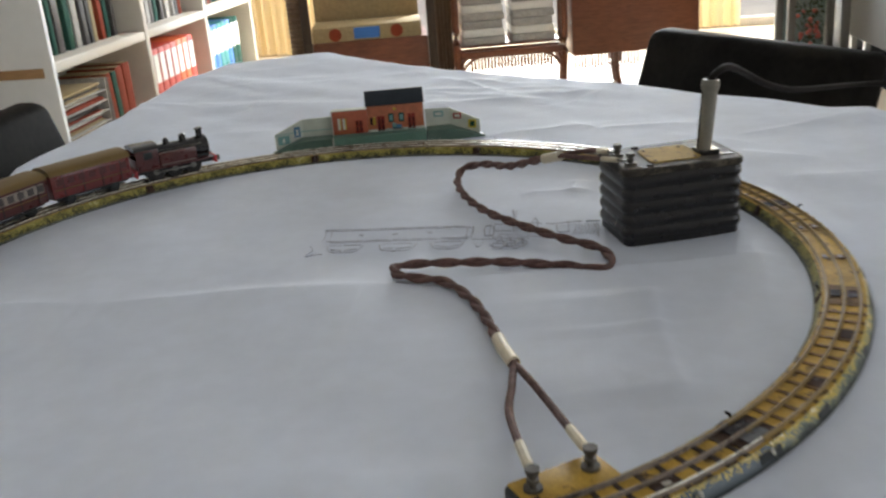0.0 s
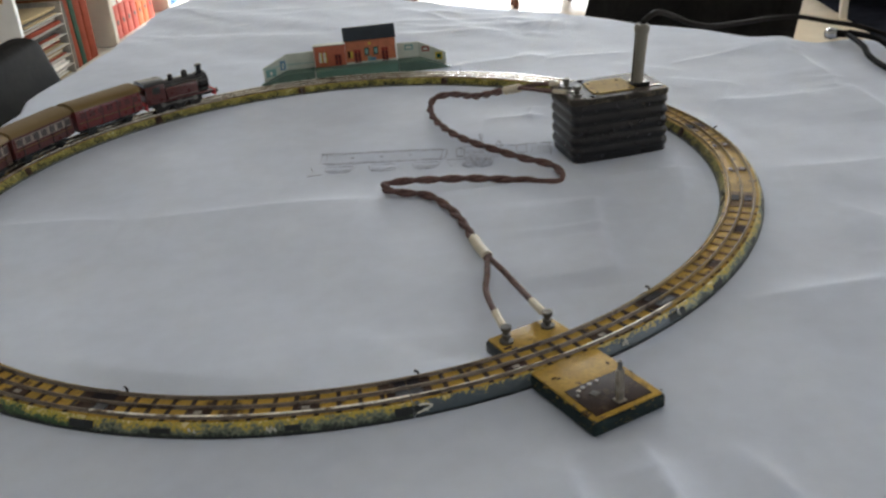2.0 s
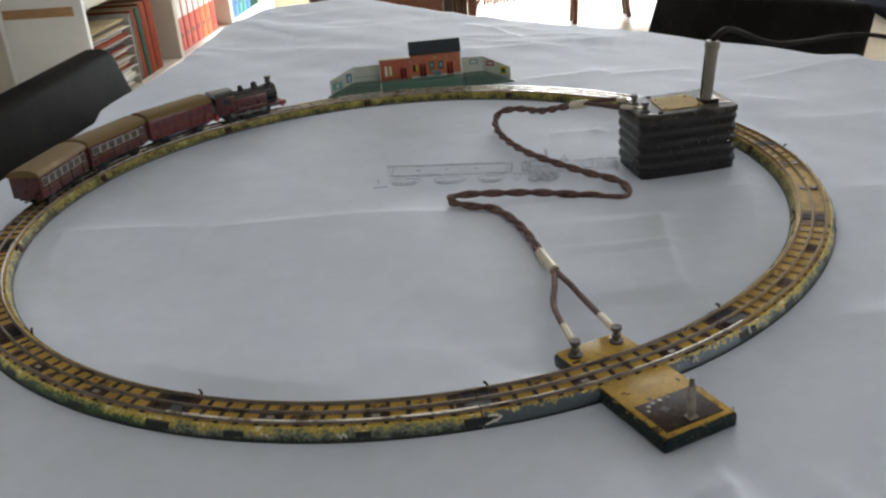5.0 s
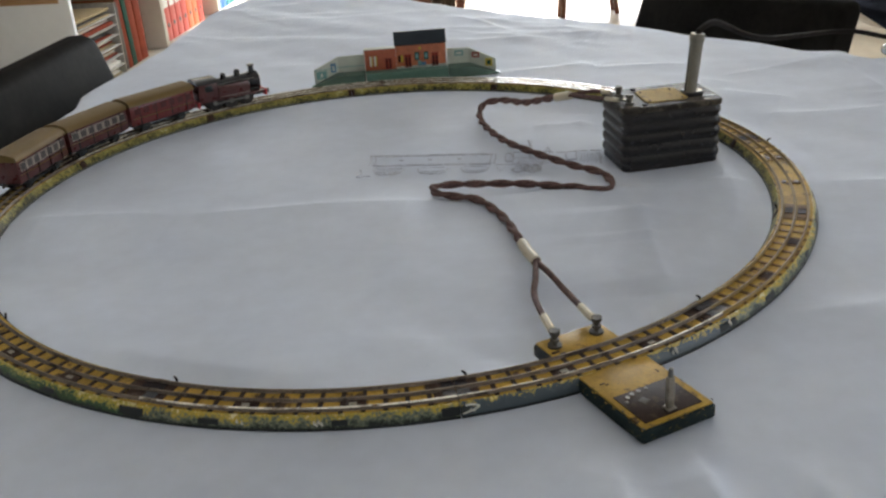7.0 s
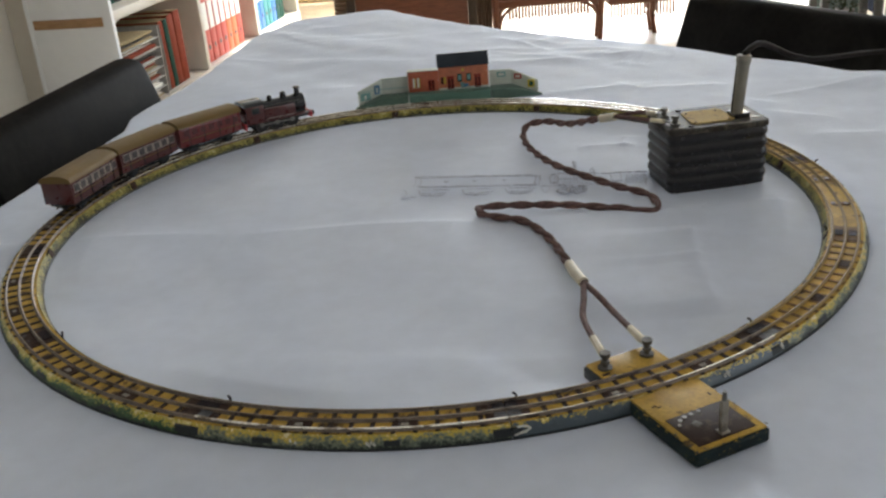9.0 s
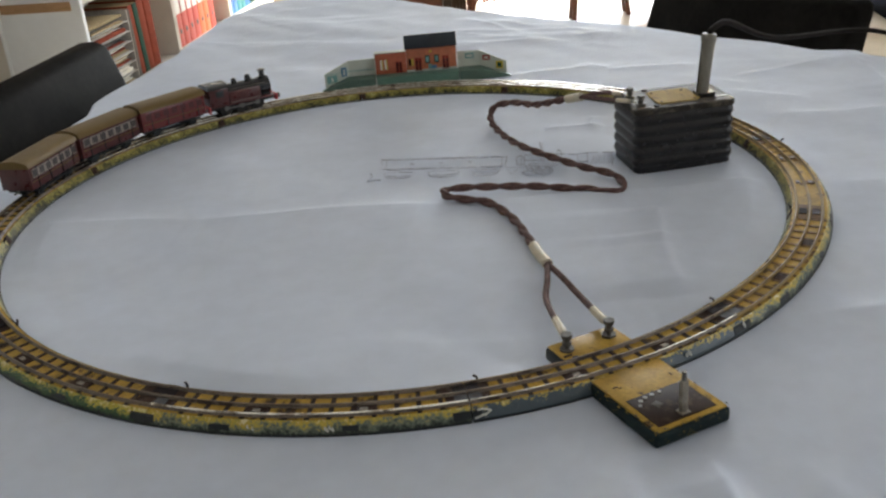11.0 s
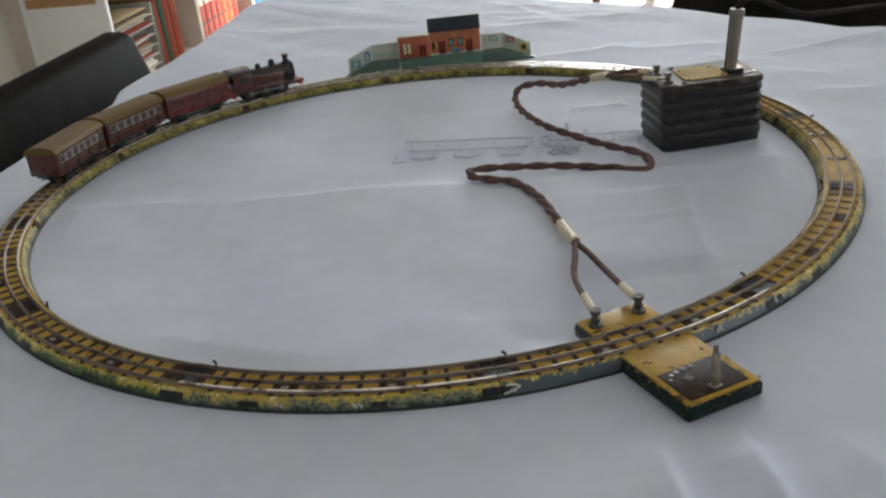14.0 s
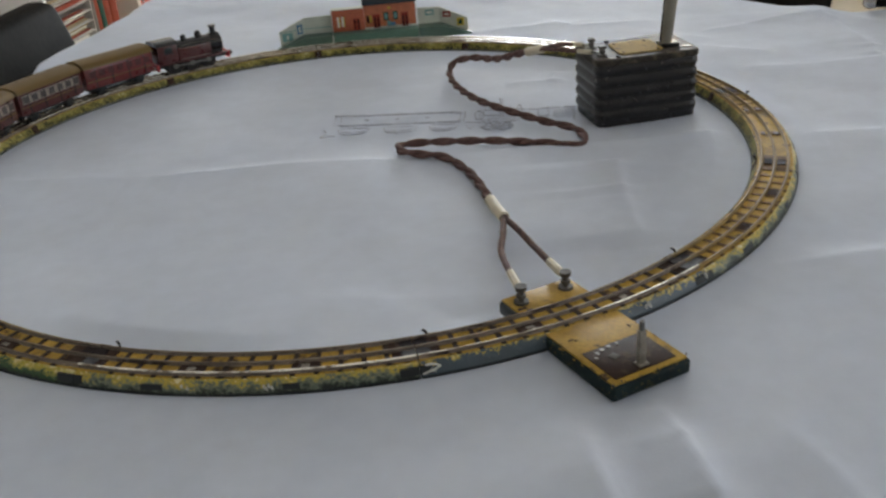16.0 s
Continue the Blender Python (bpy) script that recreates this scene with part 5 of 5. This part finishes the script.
    for x in (0.0415, -0.0440):
        beam = part("buffer_beam", box(B(), x - 0.0012, x + 0.0012, -0.0170, 0.0170, 0.0075, 0.0150, 0.0004), BUFFERRED, t, "bright red buffer beam")
        s = math.copysign(1, x)
        for y in (-0.0110, 0.0110):
            bm = B()
            cyl(bm, (x + s * 0.0012, y, 0.0112), (x + s * 0.0040, y, 0.0112), 0.0012, n=10)
            cyl(bm, (x + s * 0.0040, y, 0.0112), (x + s * 0.0052, y, 0.0112), 0.0030, n=14)
            part("buffer", bm, STEEL, beam)
    for y in (-0.0117, 0.0117):
        part("handrail", tube(B(), [Vector((x, y * 0.93, 0.0300)) for x in (-0.0150, 0.0300)], 0.0004, 6), STEEL, t)


RAILTOP = LIFT + TOPZ + 0.0024


def on_ring(a):
    return pose(RAD * math.cos(radians(a)), RAD * math.sin(radians(a)), RAILTOP, 0, 0, a - 90)


TRAIN = 120.6
locomotive(on_ring(TRAIN))
coach(on_ring(TRAIN + 15.2), "crimson tinplate toy luggage coach with ochre roof, behind the locomotive", CRIMSON, CRIMSON)
coach(on_ring(TRAIN + 30.2), "maroon tinplate toy coach with grey-cream window band", MAROON, COACHWIN)
coach(on_ring(TRAIN + 45.2), "maroon tinplate toy coach with grey-cream window band", MAROON, COACHWIN)


# ---- the pencil drawing of a train on the cloth ----
def drawing():
    d = thing("cloth_drawing", pose(-0.0249, 0.0574, 0.0004, 0, 0, -9.44), "faint pencil drawing of a coach and a locomotive on the cloth", "drawing")
    rg = random.Random(12)

    def line(*pts, r=0.00042):
        """A pencil stroke that wavers a little and breaks off here and there."""
        path = smooth_path([(x, y, 0.0004) for x, y in pts], max(4, int(6 + 260 * sum(math.hypot(q[0] - p[0], q[1] - p[1]) for p, q in zip(pts, pts[1:])))))
        path = [p + Vector((rg.uniform(-0.0003, 0.0003), rg.uniform(-0.0005, 0.0005), 0)) for p in path]
        k = 0
        while k < len(path) - 2:
            n = rg.randint(5, 12)
            piece = path[k:k + n]
            if len(piece) > 1:
                part("line", tube(B(), piece, r * rg.uniform(0.6, 1.1), 4), PENCIL, d)
            k += n if rg.random() < 0.3 else n - 1

    # coach body, with its doubled outline
    line((0.003, 0.0515), (0.065, 0.0500), (0.133, 0.0480))
    line((0.004, 0.0480), (0.070, 0.0465), (0.131, 0.0450))
    line((0.010, 0.0215), (0.070, 0.0205), (0.131, 0.0195))
    line((0.014, 0.0180), (0.130, 0.0165))
    for x in (0.0035, 0.0090):
        line((x, 0.050), (x + 0.003, 0.036), (x + 0.003, 0.020))
    for x in (0.1285, 0.1330):
        line((x, 0.0475), (x + 0.0005, 0.032), (x, 0.0180), r=0.0007)
    for x in (0.038, 0.067, 0.097):
        line((x - 0.002, 0.0350), (x + 0.002, 0.0348), r=0.0008)
    for x0, x1 in ((0.014, 0.044), (0.058, 0.089), (0.101, 0.128)):
        m_ = (x0 + x1) / 2
        line((x0, 0.0085), (x0 + 0.004, -0.0035), (m_, -0.0065), (x1 - 0.004, -0.0035), (x1, 0.0085), r=0.0006)
        line((x0 + 0.004, 0.0020), (m_, -0.0015), (x1 - 0.004, 0.0020), r=0.0006)
        line((x0 + 0.002, 0.0110), (x1 - 0.002, 0.0105))
    line((-0.0009, 0.0106), (0.0028, 0.0011), (-0.0004, -0.0106), (0.0018, -0.0113), (0.0134, -0.0083), r=0.0006)
    # locomotive
    line((0.136, 0.008), (0.140, -0.004), (0.146, 0.010))
    line((0.134, 0.014), (0.182, 0.012))
    for x in (0.1480, 0.1515):
        line((x, 0.052), (x, 0.036), (x, 0.016))
    line((0.151, 0.050), (0.160, 0.049))
    line((0.152, 0.033), (0.166, 0.032))
    line((0.1660, 0.087), (0.1675, 0.065), (0.1677, 0.026), r=0.0008)
    line((0.1690, 0.084), (0.1698, 0.045), (0.1705, 0.026), r=0.0006)
    line((0.1835, 0.0544), (0.1851, 0.0628), (0.1876, 0.0541), (0.1876, 0.0419), r=0.0006)
    line((0.152, 0.018), (0.200, 0.015))
    line((0.1705, 0.0472), (0.1843, 0.0495), (0.2010, 0.0462), (0.2178, 0.0490), (0.2400, 0.0485), r=0.0006)
    line((0.1560, 0.0245), (0.1759, 0.0207), (0.1946, 0.0238))
    line((0.2037, 0.0465), (0.2045, 0.0255), (0.2140, 0.0250), r=0.0006)
    line((0.2134, 0.0513), (0.2139, 0.0179), r=0.0006)
    line((0.2366, 0.0521), (0.2369, 0.0120), r=0.0006)
    line((0.1442, 0.0225), (0.1435, 0.0447), (0.1494, 0.0457), (0.1511, 0.0237), (0.1442, 0.0225), r=0.0007)
    # soft shading on the tender
    for k in range(8):
        line((0.2160 + 0.0028 * k, 0.0175), (0.2190 + 0.0028 * k, 0.0300), (0.2200 + 0.0024 * k, 0.0420), r=0.0005)
    # scribbled wheels
    line((0.1540, 0.0120), (0.1576, 0.0207), (0.1614, -0.0020), (0.1655, 0.0160), (0.1683, -0.0069), (0.1732, 0.0122), (0.1775, -0.0013), r=0.0007)
    line((0.1501, -0.0008), (0.1563, -0.0079), (0.1635, -0.0026), (0.1701, -0.0110), (0.1783, -0.0002), r=0.0007)
    for x in (0.157, 0.166, 0.175):
        line(*[(x + 0.0050 * math.cos(k * math.pi / 5), 0.001 + 0.0075 * math.sin(k * math.pi / 5)) for k in range(11)], r=0.0006)
    line((0.152, 0.002), (0.180, 0.001), r=0.0006)


drawing()


# ---- chairs ----
def chair(m, label, half=0.225, top=0.779):
    """Seat towards +y, the backrest's middle over the origin; z up from the floor."""
    t = thing("chair", m, label, "chair", "chairs round the table")
    bm = B()
    box(bm, -half, half, -0.024, 0.024, 0.44, top, 0.017, 4)
    for v in bm.verts:
        v.co.y += -0.10 * max(0.0, (v.co.z - 0.44) / 0.33) ** 1.2 + 0.09 + 0.10 * (v.co.x / half) ** 2 * 0.25
        v.co.x *= 1 - 0.03 * (v.co.z - 0.44) / 0.33 - 0.10 * max(0.0, (v.co.z - 0.66) / 0.13) ** 3
    part("backrest", bm, LEATHER, t, "padded black leather backrest")
    bm = B()
    box(bm, -0.22, 0.22, 0.09, 0.50, 0.41, 0.47, 0.022, 4)
    part("seat", bm, LEATHER, t, "padded black leather seat")
    for x in (-0.20, 0.20):
        part("leg", tube(B(), smooth_path([(x, 0.47, 0.42), (x, 0.485, 0.20), (x, 0.49, 0.0)], 12), 0.011, 10), CHROME, t)
        part("leg", tube(B(), smooth_path([(x, 0.10, 0.42), (x, 0.06, 0.20), (x, 0.03, 0.0)], 12), 0.011, 10), CHROME, t)


chair(pose(-0.553, 0.528, GROUND, 0, 0, -99), "black padded leather chair drawn up to the table's long side", 0.262, 0.741)
chair(pose(0.6165, 0.7203, GROUND, 0, 0, 113), "black leather chair behind the transformer, under the mains cable", 0.235, 0.748)


# ---- the bookcase on the left-hand wall (room frame) ----
def bookcase():
    F = -1.61
    t = thing("bookcase", RM, "white painted bookcase with deep shelves and upright dividers", "bookcase")
    part("base", box(B(), -2.0, F, 2.60, 5.18, FLOOR, -0.642, 0.003), WHITEPAINT, t)
    for v in (2.62, 3.53, 4.33, 5.14):
        part("upright", box(B(), -2.0, F + 0.002, v - 0.02, v + 0.02, -0.640, 1.40, 0.003), WHITEPAINT, t)
    for z in (-0.258, 0.15, 0.56):
        for v0, v1 in ((2.642, 3.508), (3.552, 4.308), (4.352, 5.118)):
            part("shelf", box(B(), -2.0, F, v0, v1, z, z + 0.038, 0.003), WHITEPAINT, t)
    part("back_panel", box(B(), -2.0, -1.99, 2.64, 5.12, -0.640, 1.40), WHITEPAINT, t)
    end = part("end_panel", box(B(), -1.897, -1.573, 2.574, 2.598, FLOOR, 1.40, 0.003), PANELWHITE, t, "white laminate end panel")
    part("wood_strip", box(B(), -1.885, -1.608, 2.568, 2.574, -0.260, -0.226, 0.002), STRIPWOOD, end, "light wooden strip")
    part("edge_trim", box(B(), -1.910, -1.897, 2.570, 2.598, FLOOR, 1.40, 0.002), PANELWHITE, end)


def binder(v, w, h, material, z=-0.640, lab="", lean=0.0, group="lever-arch binders", back=-1.65):
    t = thing("ring_binder", RM @ pose(back, v, z, lean, 0, 0), lab, "binder", group)
    part("cover", box(B(), -0.28, 0.0, -w / 2, w / 2, 0, h, 0.004), material, t)
    part("spine_label", box(B(), -0.001, 0.0012, -w / 2 + 0.008, w / 2 - 0.008, h * 0.50, h * 0.91), PAPERWHITE, t, "white paper spine label")
    part("finger_hole", cyl(B(), (-0.002, 0, 0.075), (0.0010, 0, 0.075), 0.0125, n=16), BLACKPAINT, t)


bookcase()
v = 3.60
for i in range(8):
    binder(v, 0.074, 0.318, BINDERRED if i < 5 else BINDERORANGE if i < 7 else BINDERRED, lab="bright red lever-arch binder with white spine label on the shelf" if i != 5 and i != 6 else "orange lever-arch binder with white spine label on the shelf")
    v += 0.079
v = 4.40
for i in range(8):
    mm = (BINDERLIGHT, BINDERBLUE, BINDERBLUE, BINDERTEAL, BINDERTEAL, BINDERBLUE, GREENDARK, GREENDARK)[i]
    binder(v, 0.072, 0.318, mm, lab=("light blue lever-arch binder", "blue lever-arch binder", "blue lever-arch binder", "teal lever-arch binder", "teal lever-arch binder", "blue lever-arch binder", "dark green lever-arch binder", "dark green lever-arch binder")[i] + " with white spine label")
    v += 0.077


def book(v, w, h, z, material, lab, lean=0.0, deep=0.22, back=-1.64):
    t = thing("book", RM @ pose(back, v, z, lean, 0, 0), lab, "book", "books in the bookcase")
    part("cover", box(B(), -deep, 0.0, -w / 2, w / 2, 0, h, 0.003), material, t)
    part("page_block", box(B(), -deep + 0.004, -0.004, -w / 2 + 0.004, w / 2 - 0.004, h - 0.0005, h + 0.0008), PAPERTAN, t)


def magazine_rack():
    t = thing("magazine_rack", RM @ pose(-1.632, 2.852, -0.641), "clear-sided rack of stacked magazines on the lowest shelf", "magazine rack")
    for y in (-0.184, 0.184):
        part("side", box(B(), -0.28, 0.02, y - 0.004, y + 0.004, 0, 0.30, 0.002), PAPERGREY, t)
    rr = random.Random(12)
    for i in range(7):
        z = 0.006 + i * 0.041
        part("tray", box(B(), -0.28, 0.022, -0.179, 0.179, z, z + 0.0035, 0.001), PAPERGREY, t)
        h = z + 0.0045
        while h < z + 0.030:
            d = rr.uniform(0.003, 0.0095)
            part("magazine", box(B(), -0.26, rr.uniform(-0.012, 0.012), -0.172 + rr.uniform(0, 0.03), 0.174 - rr.uniform(0, 0.03), h, h + d, 0.0008), rr.choice((PAPERTAN, PAPERWHITE, PAPERDARK, PAPERTAN, PAPERWHITE, PAPERGREY, RUST)), t)
            h += d + rr.uniform(0.0004, 0.003)


magazine_rack()
v = 3.082
for w, h, mm, lab, lean in ((0.028, 0.27, GREENDARK, "dark green hardback book", 0), (0.034, 0.29, PAPERDARK, "dark hardback book", 0), (0.042, 0.30, RUST, "rust red hardback book leaning on the shelf", 4),
                            (0.042, 0.30, GREENDARK, "green hardback book", 3), (0.062, 0.31, RUST, "thick rust red folder", 2), (0.07, 0.315, RUST, "thick rust red folder", 0)):
    book(v, w, h, -0.640, mm, lab + " in the white bookcase", lean)
    v += w + 0.006
rng = random.Random(4)
for v0, v1 in ((2.66, 3.48), (3.57, 4.28), (4.37, 5.08)):
    v = v0
    while v < v1 - 0.07:
        w = rng.uniform(0.02, 0.05)
        k = rng.randrange(6)
        book(v + w / 2, w, rng.uniform(0.2, 0.3), -0.2195, (PAPERDARK, GREENDARK, PAPERGREY, RUST, DARKPANEL, PAPERTAN)[k],
             ("black", "dark green", "grey", "rust red", "dark grey", "tan")[k] + " book standing on the middle shelf", deep=0.2, back=-1.70)
        v += w + rng.uniform(0.003, 0.05)


# ---- furniture at the far end of the room ----
def bench():
    t = thing("rattan_rack", pose(0.66, 4.2, GROUND), "reddish-brown wooden rack with a cane fringe, filled with papers", "rack")
    for x in (-0.275, 0.275):
        for y in (0.0, 0.10):
            part("leg", tube(B(), smooth_path([(x * 0.97, y, 0.0), (x, y, 0.15), (x, y, 0.62)], 10), [0.014] * 3 + [0.018] * 7, 10), REDWOOD, t)
    for y in (0.0, 0.10):
        part("rail", box(B(), -0.262, 0.262, y - 0.011, y + 0.011, 0.205, 0.240, 0.004), REDWOOD, t)
        for s in (-1, 1):
            part("bracket", tube(B(), smooth_path([(s * 0.262, y, 0.13), (s * 0.245, y, 0.195), (s * 0.19, y, 0.224)], 10), 0.010, 8), REDWOOD, t, "curved wooden bracket")
    for i in range(25):
        x = -0.205 + i * 0.41 / 24
        part("fringe_peg", box(B(), x - 0.0062, x + 0.0054, -0.006, 0.006, 0.142 + 0.008 * ((i * 7) % 3) / 2, 0.2045, 0.001), REDWOOD, t)
    part("shelf", box(B(), -0.26, 0.26, 0.02, 0.30, 0.256, 0.266), REDWOOD, t)
    for s in (-1, 1):
        part("bracket", tube(B(), smooth_path([(s * 0.264, -0.004, 0.07), (s * 0.250, -0.004, 0.145), (s * 0.205, -0.004, 0.196), (s * 0.17, -0.004, 0.206)], 12), 0.008, 8), REDWOOD, t, "curved wooden bracket")
    part("top_rail", box(B(), -0.262, 0.262, -0.010, 0.010, 0.585, 0.615, 0.004), REDWOOD, t)
    # two piles of paper bundles, each bundle simplified to one slab
    for x in (-0.13, 0.125):
        for k in range(7):
            solid("paper_folder", box(B(), x - 0.112 + 0.004 * (k % 2), x + 0.108 - 0.006 * (k % 3), 0.03, 0.29, 0.267 + k * 0.040, 0.305 + k * 0.040, 0.004), (PAPERGREY, PAPERWHITE, PAPERGREY, PAPERGREY, PAPERWHITE, PAPERGREY, PAPERGREY)[k],
                  "grey bundle of paper lying on the wooden rack", "folder", "folders on the rack", m=pose(0.66, 4.2, GROUND))


def chest():
    t = thing("wooden_chest", pose(1.34, 4.22, GROUND), "reddish-brown wooden chest standing on short legs", "chest")
    part("body", box(B(), -0.36, 0.30, 0.0, 0.40, 0.17, 0.62, 0.005), REDWOOD, t)
    for x in (-0.12, 0.26):
        for y in (0.04, 0.14):
            part("leg", tube(B(), smooth_path([(x, y, 0.17), (x, y, 0.08), (x + 0.012, y, 0.0)], 8), [0.018] * 4 + [0.013] * 4, 10), REDWOOD, t)
    for i in range(20):
        x = -0.345 + i * 0.0172
        part("fringe_peg", box(B(), x - 0.0048, x + 0.0042, 0.004, 0.014, 0.100 + 0.008 * ((i * 5) % 3) / 2, 0.1715, 0.001), REDWOOD, t)
    for i, mm in enumerate((RUST, PAPERTAN, GREENDARK, RUST, PAPERGREY, RUST, PAPERTAN, GREENDARK)):
        solid("book", box(B(), -0.30 + i * 0.07, -0.25 + i * 0.07, 0.06, 0.26, 0.621, 0.80, 0.003), mm, ("rust red", "tan", "green", "rust red", "grey", "rust red", "tan", "green")[i] + " book standing on the wooden chest", "book", "books on the chest", m=pose(1.34, 4.22, GROUND))


def cabinet():
    t = thing("wooden_cabinet", pose(-0.055, 4.2, GROUND), "reddish-brown wooden cabinet with a painted frieze and dark corner posts", "cabinet")
    part("body", box(B(), -0.287, 0.294, 0.0, 0.40, 0.03, 0.345, 0.004), REDWOOD, t)
    part("frieze", box(B(), -0.285, 0.265, 0.002, 0.398, 0.346, 0.42, 0.003), PAPERTAN, t, "ochre frieze with painted ornament")
    for x in (-0.17, 0.14):
        part("ornament", cyl(B(), (x, -0.003, 0.382), (x, 0.004, 0.382), 0.032, n=18), RUST, t)
    part("ornament", box(B(), -0.075, 0.055, -0.003, 0.004, 0.356, 0.410), BINDERBLUE, t)
    for x in (-0.31, 0.317):
        part("corner_post", box(B(), x - 0.022, x + 0.022, -0.02, 0.02, 0.0, 0.95, 0.005), DARKWOOD, t)
    part("upper_panel", box(B(), -0.285, 0.265, 0.30, 0.34, 0.421, 0.95, 0.003), PAPERTAN, t)
    b = thing("wicker_basket", pose(-0.405, 4.25, GROUND), "tall brown wicker basket beside the cabinet", "basket")
    for z in range(26):
        part("weave_ring", tube(B(), [Vector((0.042 * math.cos(k * math.pi / 12), 0.042 * math.sin(k * math.pi / 12), 0.012 + z * 0.023)) for k in range(25)], 0.012, 6), WICKER, b)
    b2 = thing("wicker_screen", pose(0.325, 4.26, GROUND), "brown wicker screen beside the cabinet", "screen")
    for k in range(9):
        part("cane", cyl(B(), (-0.036 + k * 0.009, 0.01 * (k % 2), 0), (-0.036 + k * 0.009, 0.01 * (k % 2), 0.9), 0.0065, n=8), WICKER, b2)


def curtain(u0, u1, label):
    bm = B()
    n = 60
    rows = []
    for z in (FLOOR + 0.03, 0.3, 1.40):
        rows.append([bm.verts.new((u0 + (u1 - u0) * k / n, 6.08 + 0.035 * math.sin(k * 0.9) + 0.012 * math.sin(k * 2.3 + z), z)) for k in range(n + 1)])
    for a, b in zip(rows, rows[1:]):
        for k in range(n):
            bm.faces.new((a[k], a[k + 1], b[k + 1], b[k]))
    ob = solid("curtain", bm, CURTAIN, label, "curtain", "curtains", m=RM)
    md = ob.modifiers.new("thick", "SOLIDIFY")
    md.thickness = 0.004


def right_side():
    t = thing("grey_sideboard", RM @ pose(1.66, 3.49, FLOOR), "deep grey-brown sideboard standing on slim cream legs over the dark carpet", "sideboard")
    part("body", box(B(), 0.0, 1.2, 0.0, 1.04, 0.20, 0.75, 0.004), GREYPANEL, t)
    part("dark_front", box(B(), 0.03, 1.18, -0.006, 0.0, 0.22, 0.73, 0.002), DARKPANEL, t)
    for x, y in ((0.03, 0.03), (1.16, 0.03), (0.09, 1.00), (0.16, 1.00), (1.16, 1.00)):
        part("leg", box(B(), x - 0.015, x + 0.015, y - 0.015, y + 0.015, 0.012, 0.20, 0.003), WHITEPAINT, t, "slim cream square leg")
    part("support_rod", cyl(B(), (0.27, 0.18, 0.012), (0.27, 0.18, 0.20), 0.006, n=10), CHROME, t, "thin metal rod")
    t = thing("display_cabinet", RM @ pose(1.350, 4.15, FLOOR), "grey-framed glass display cabinet with a pale teal back", "display cabinet")
    for x in (0.0, 0.252):
        for y in (0.0, 0.25):
            part("post", box(B(), x - 0.018, x + 0.018, y - 0.018, y + 0.018, 0, 1.3, 0.003), GREYPANEL, t)
    for z in (0.42, 0.80, 1.29):
        part("shelf", box(B(), 0.019, 0.233, -0.015, 0.262, z, z + 0.018, 0.002), GREYPANEL, t)
    part("back_panel", box(B(), 0.019, 0.233, 0.264, 0.274, 0.02, 1.28), TEALPANEL, t, "pale teal back panel")
    pane = part("pane", box(B(), 0.019, 0.233, -0.003, 0.002, 0.03, 1.28), GLASS, t)
    pane.visible_shadow = False
    t = thing("wall_cabinet", RM @ pose(1.80, 4.75, FLOOR), "tall grey-brown cabinet standing by the far window", "cabinet")
    part("body", box(B(), 0.0, 1.45, 0.0, 0.40, 0.06, 1.5, 0.004), GREYPANEL, t)
    part("plinth", box(B(), 0.03, 1.42, 0.03, 0.39, 0.0, 0.06), DARKPANEL, t)
    for x in (0.48, 0.97):
        part("door_gap", box(B(), x - 0.002, x + 0.002, -0.0015, 0.001, 0.08, 1.48), DARKPANEL, t)
    t = thing("flower_pot", RM @ pose(1.385, 3.95, FLOOR) @ Matrix.Diagonal((0.55, 0.55, 0.9, 1)), "grey basket of dark leaves and faded pink flowers on the floor", "flower pot")
    part("pot", cyl(B(), (0, 0, 0), (0, 0, 0.17), 0.075, 0.10, 20), BASKET, t)
    rg = random.Random(3)
    bm, bf = B(), B()
    for k in range(240):
        a, r, z = rg.uniform(0, 6.283), rg.uniform(0, 0.12), rg.uniform(0.16, 0.46)
        c = Vector((r * math.cos(a), r * math.sin(a), z))
        q = Matrix.Translation(c) @ Euler((rg.uniform(-1, 1), rg.uniform(-1, 1), a)).to_matrix().to_4x4()
        vs = [bm.verts.new(q @ Vector(p)) for p in ((-0.022, 0, 0), (0, -0.008, 0.003), (0.022, 0, 0), (0, 0.008, 0.003))]
        bm.faces.new(vs)
    for k in range(26):
        a, r, z = rg.uniform(0, 6.283), rg.uniform(0.02, 0.11), rg.uniform(0.25, 0.42)
        ball(bf, (r * math.cos(a), r * math.sin(a), z), 0.016, 0.7)
    part("leaves", bm, LEAFGREEN, t)
    part("blossoms", bf, FLOWERRED, t)


bench()
chest()
cabinet()
curtain(-1.97, -1.40, "cream curtain hanging at the glazed doors")
curtain(0.88, 1.48, "cream curtain hanging at the glazed doors")
right_side()
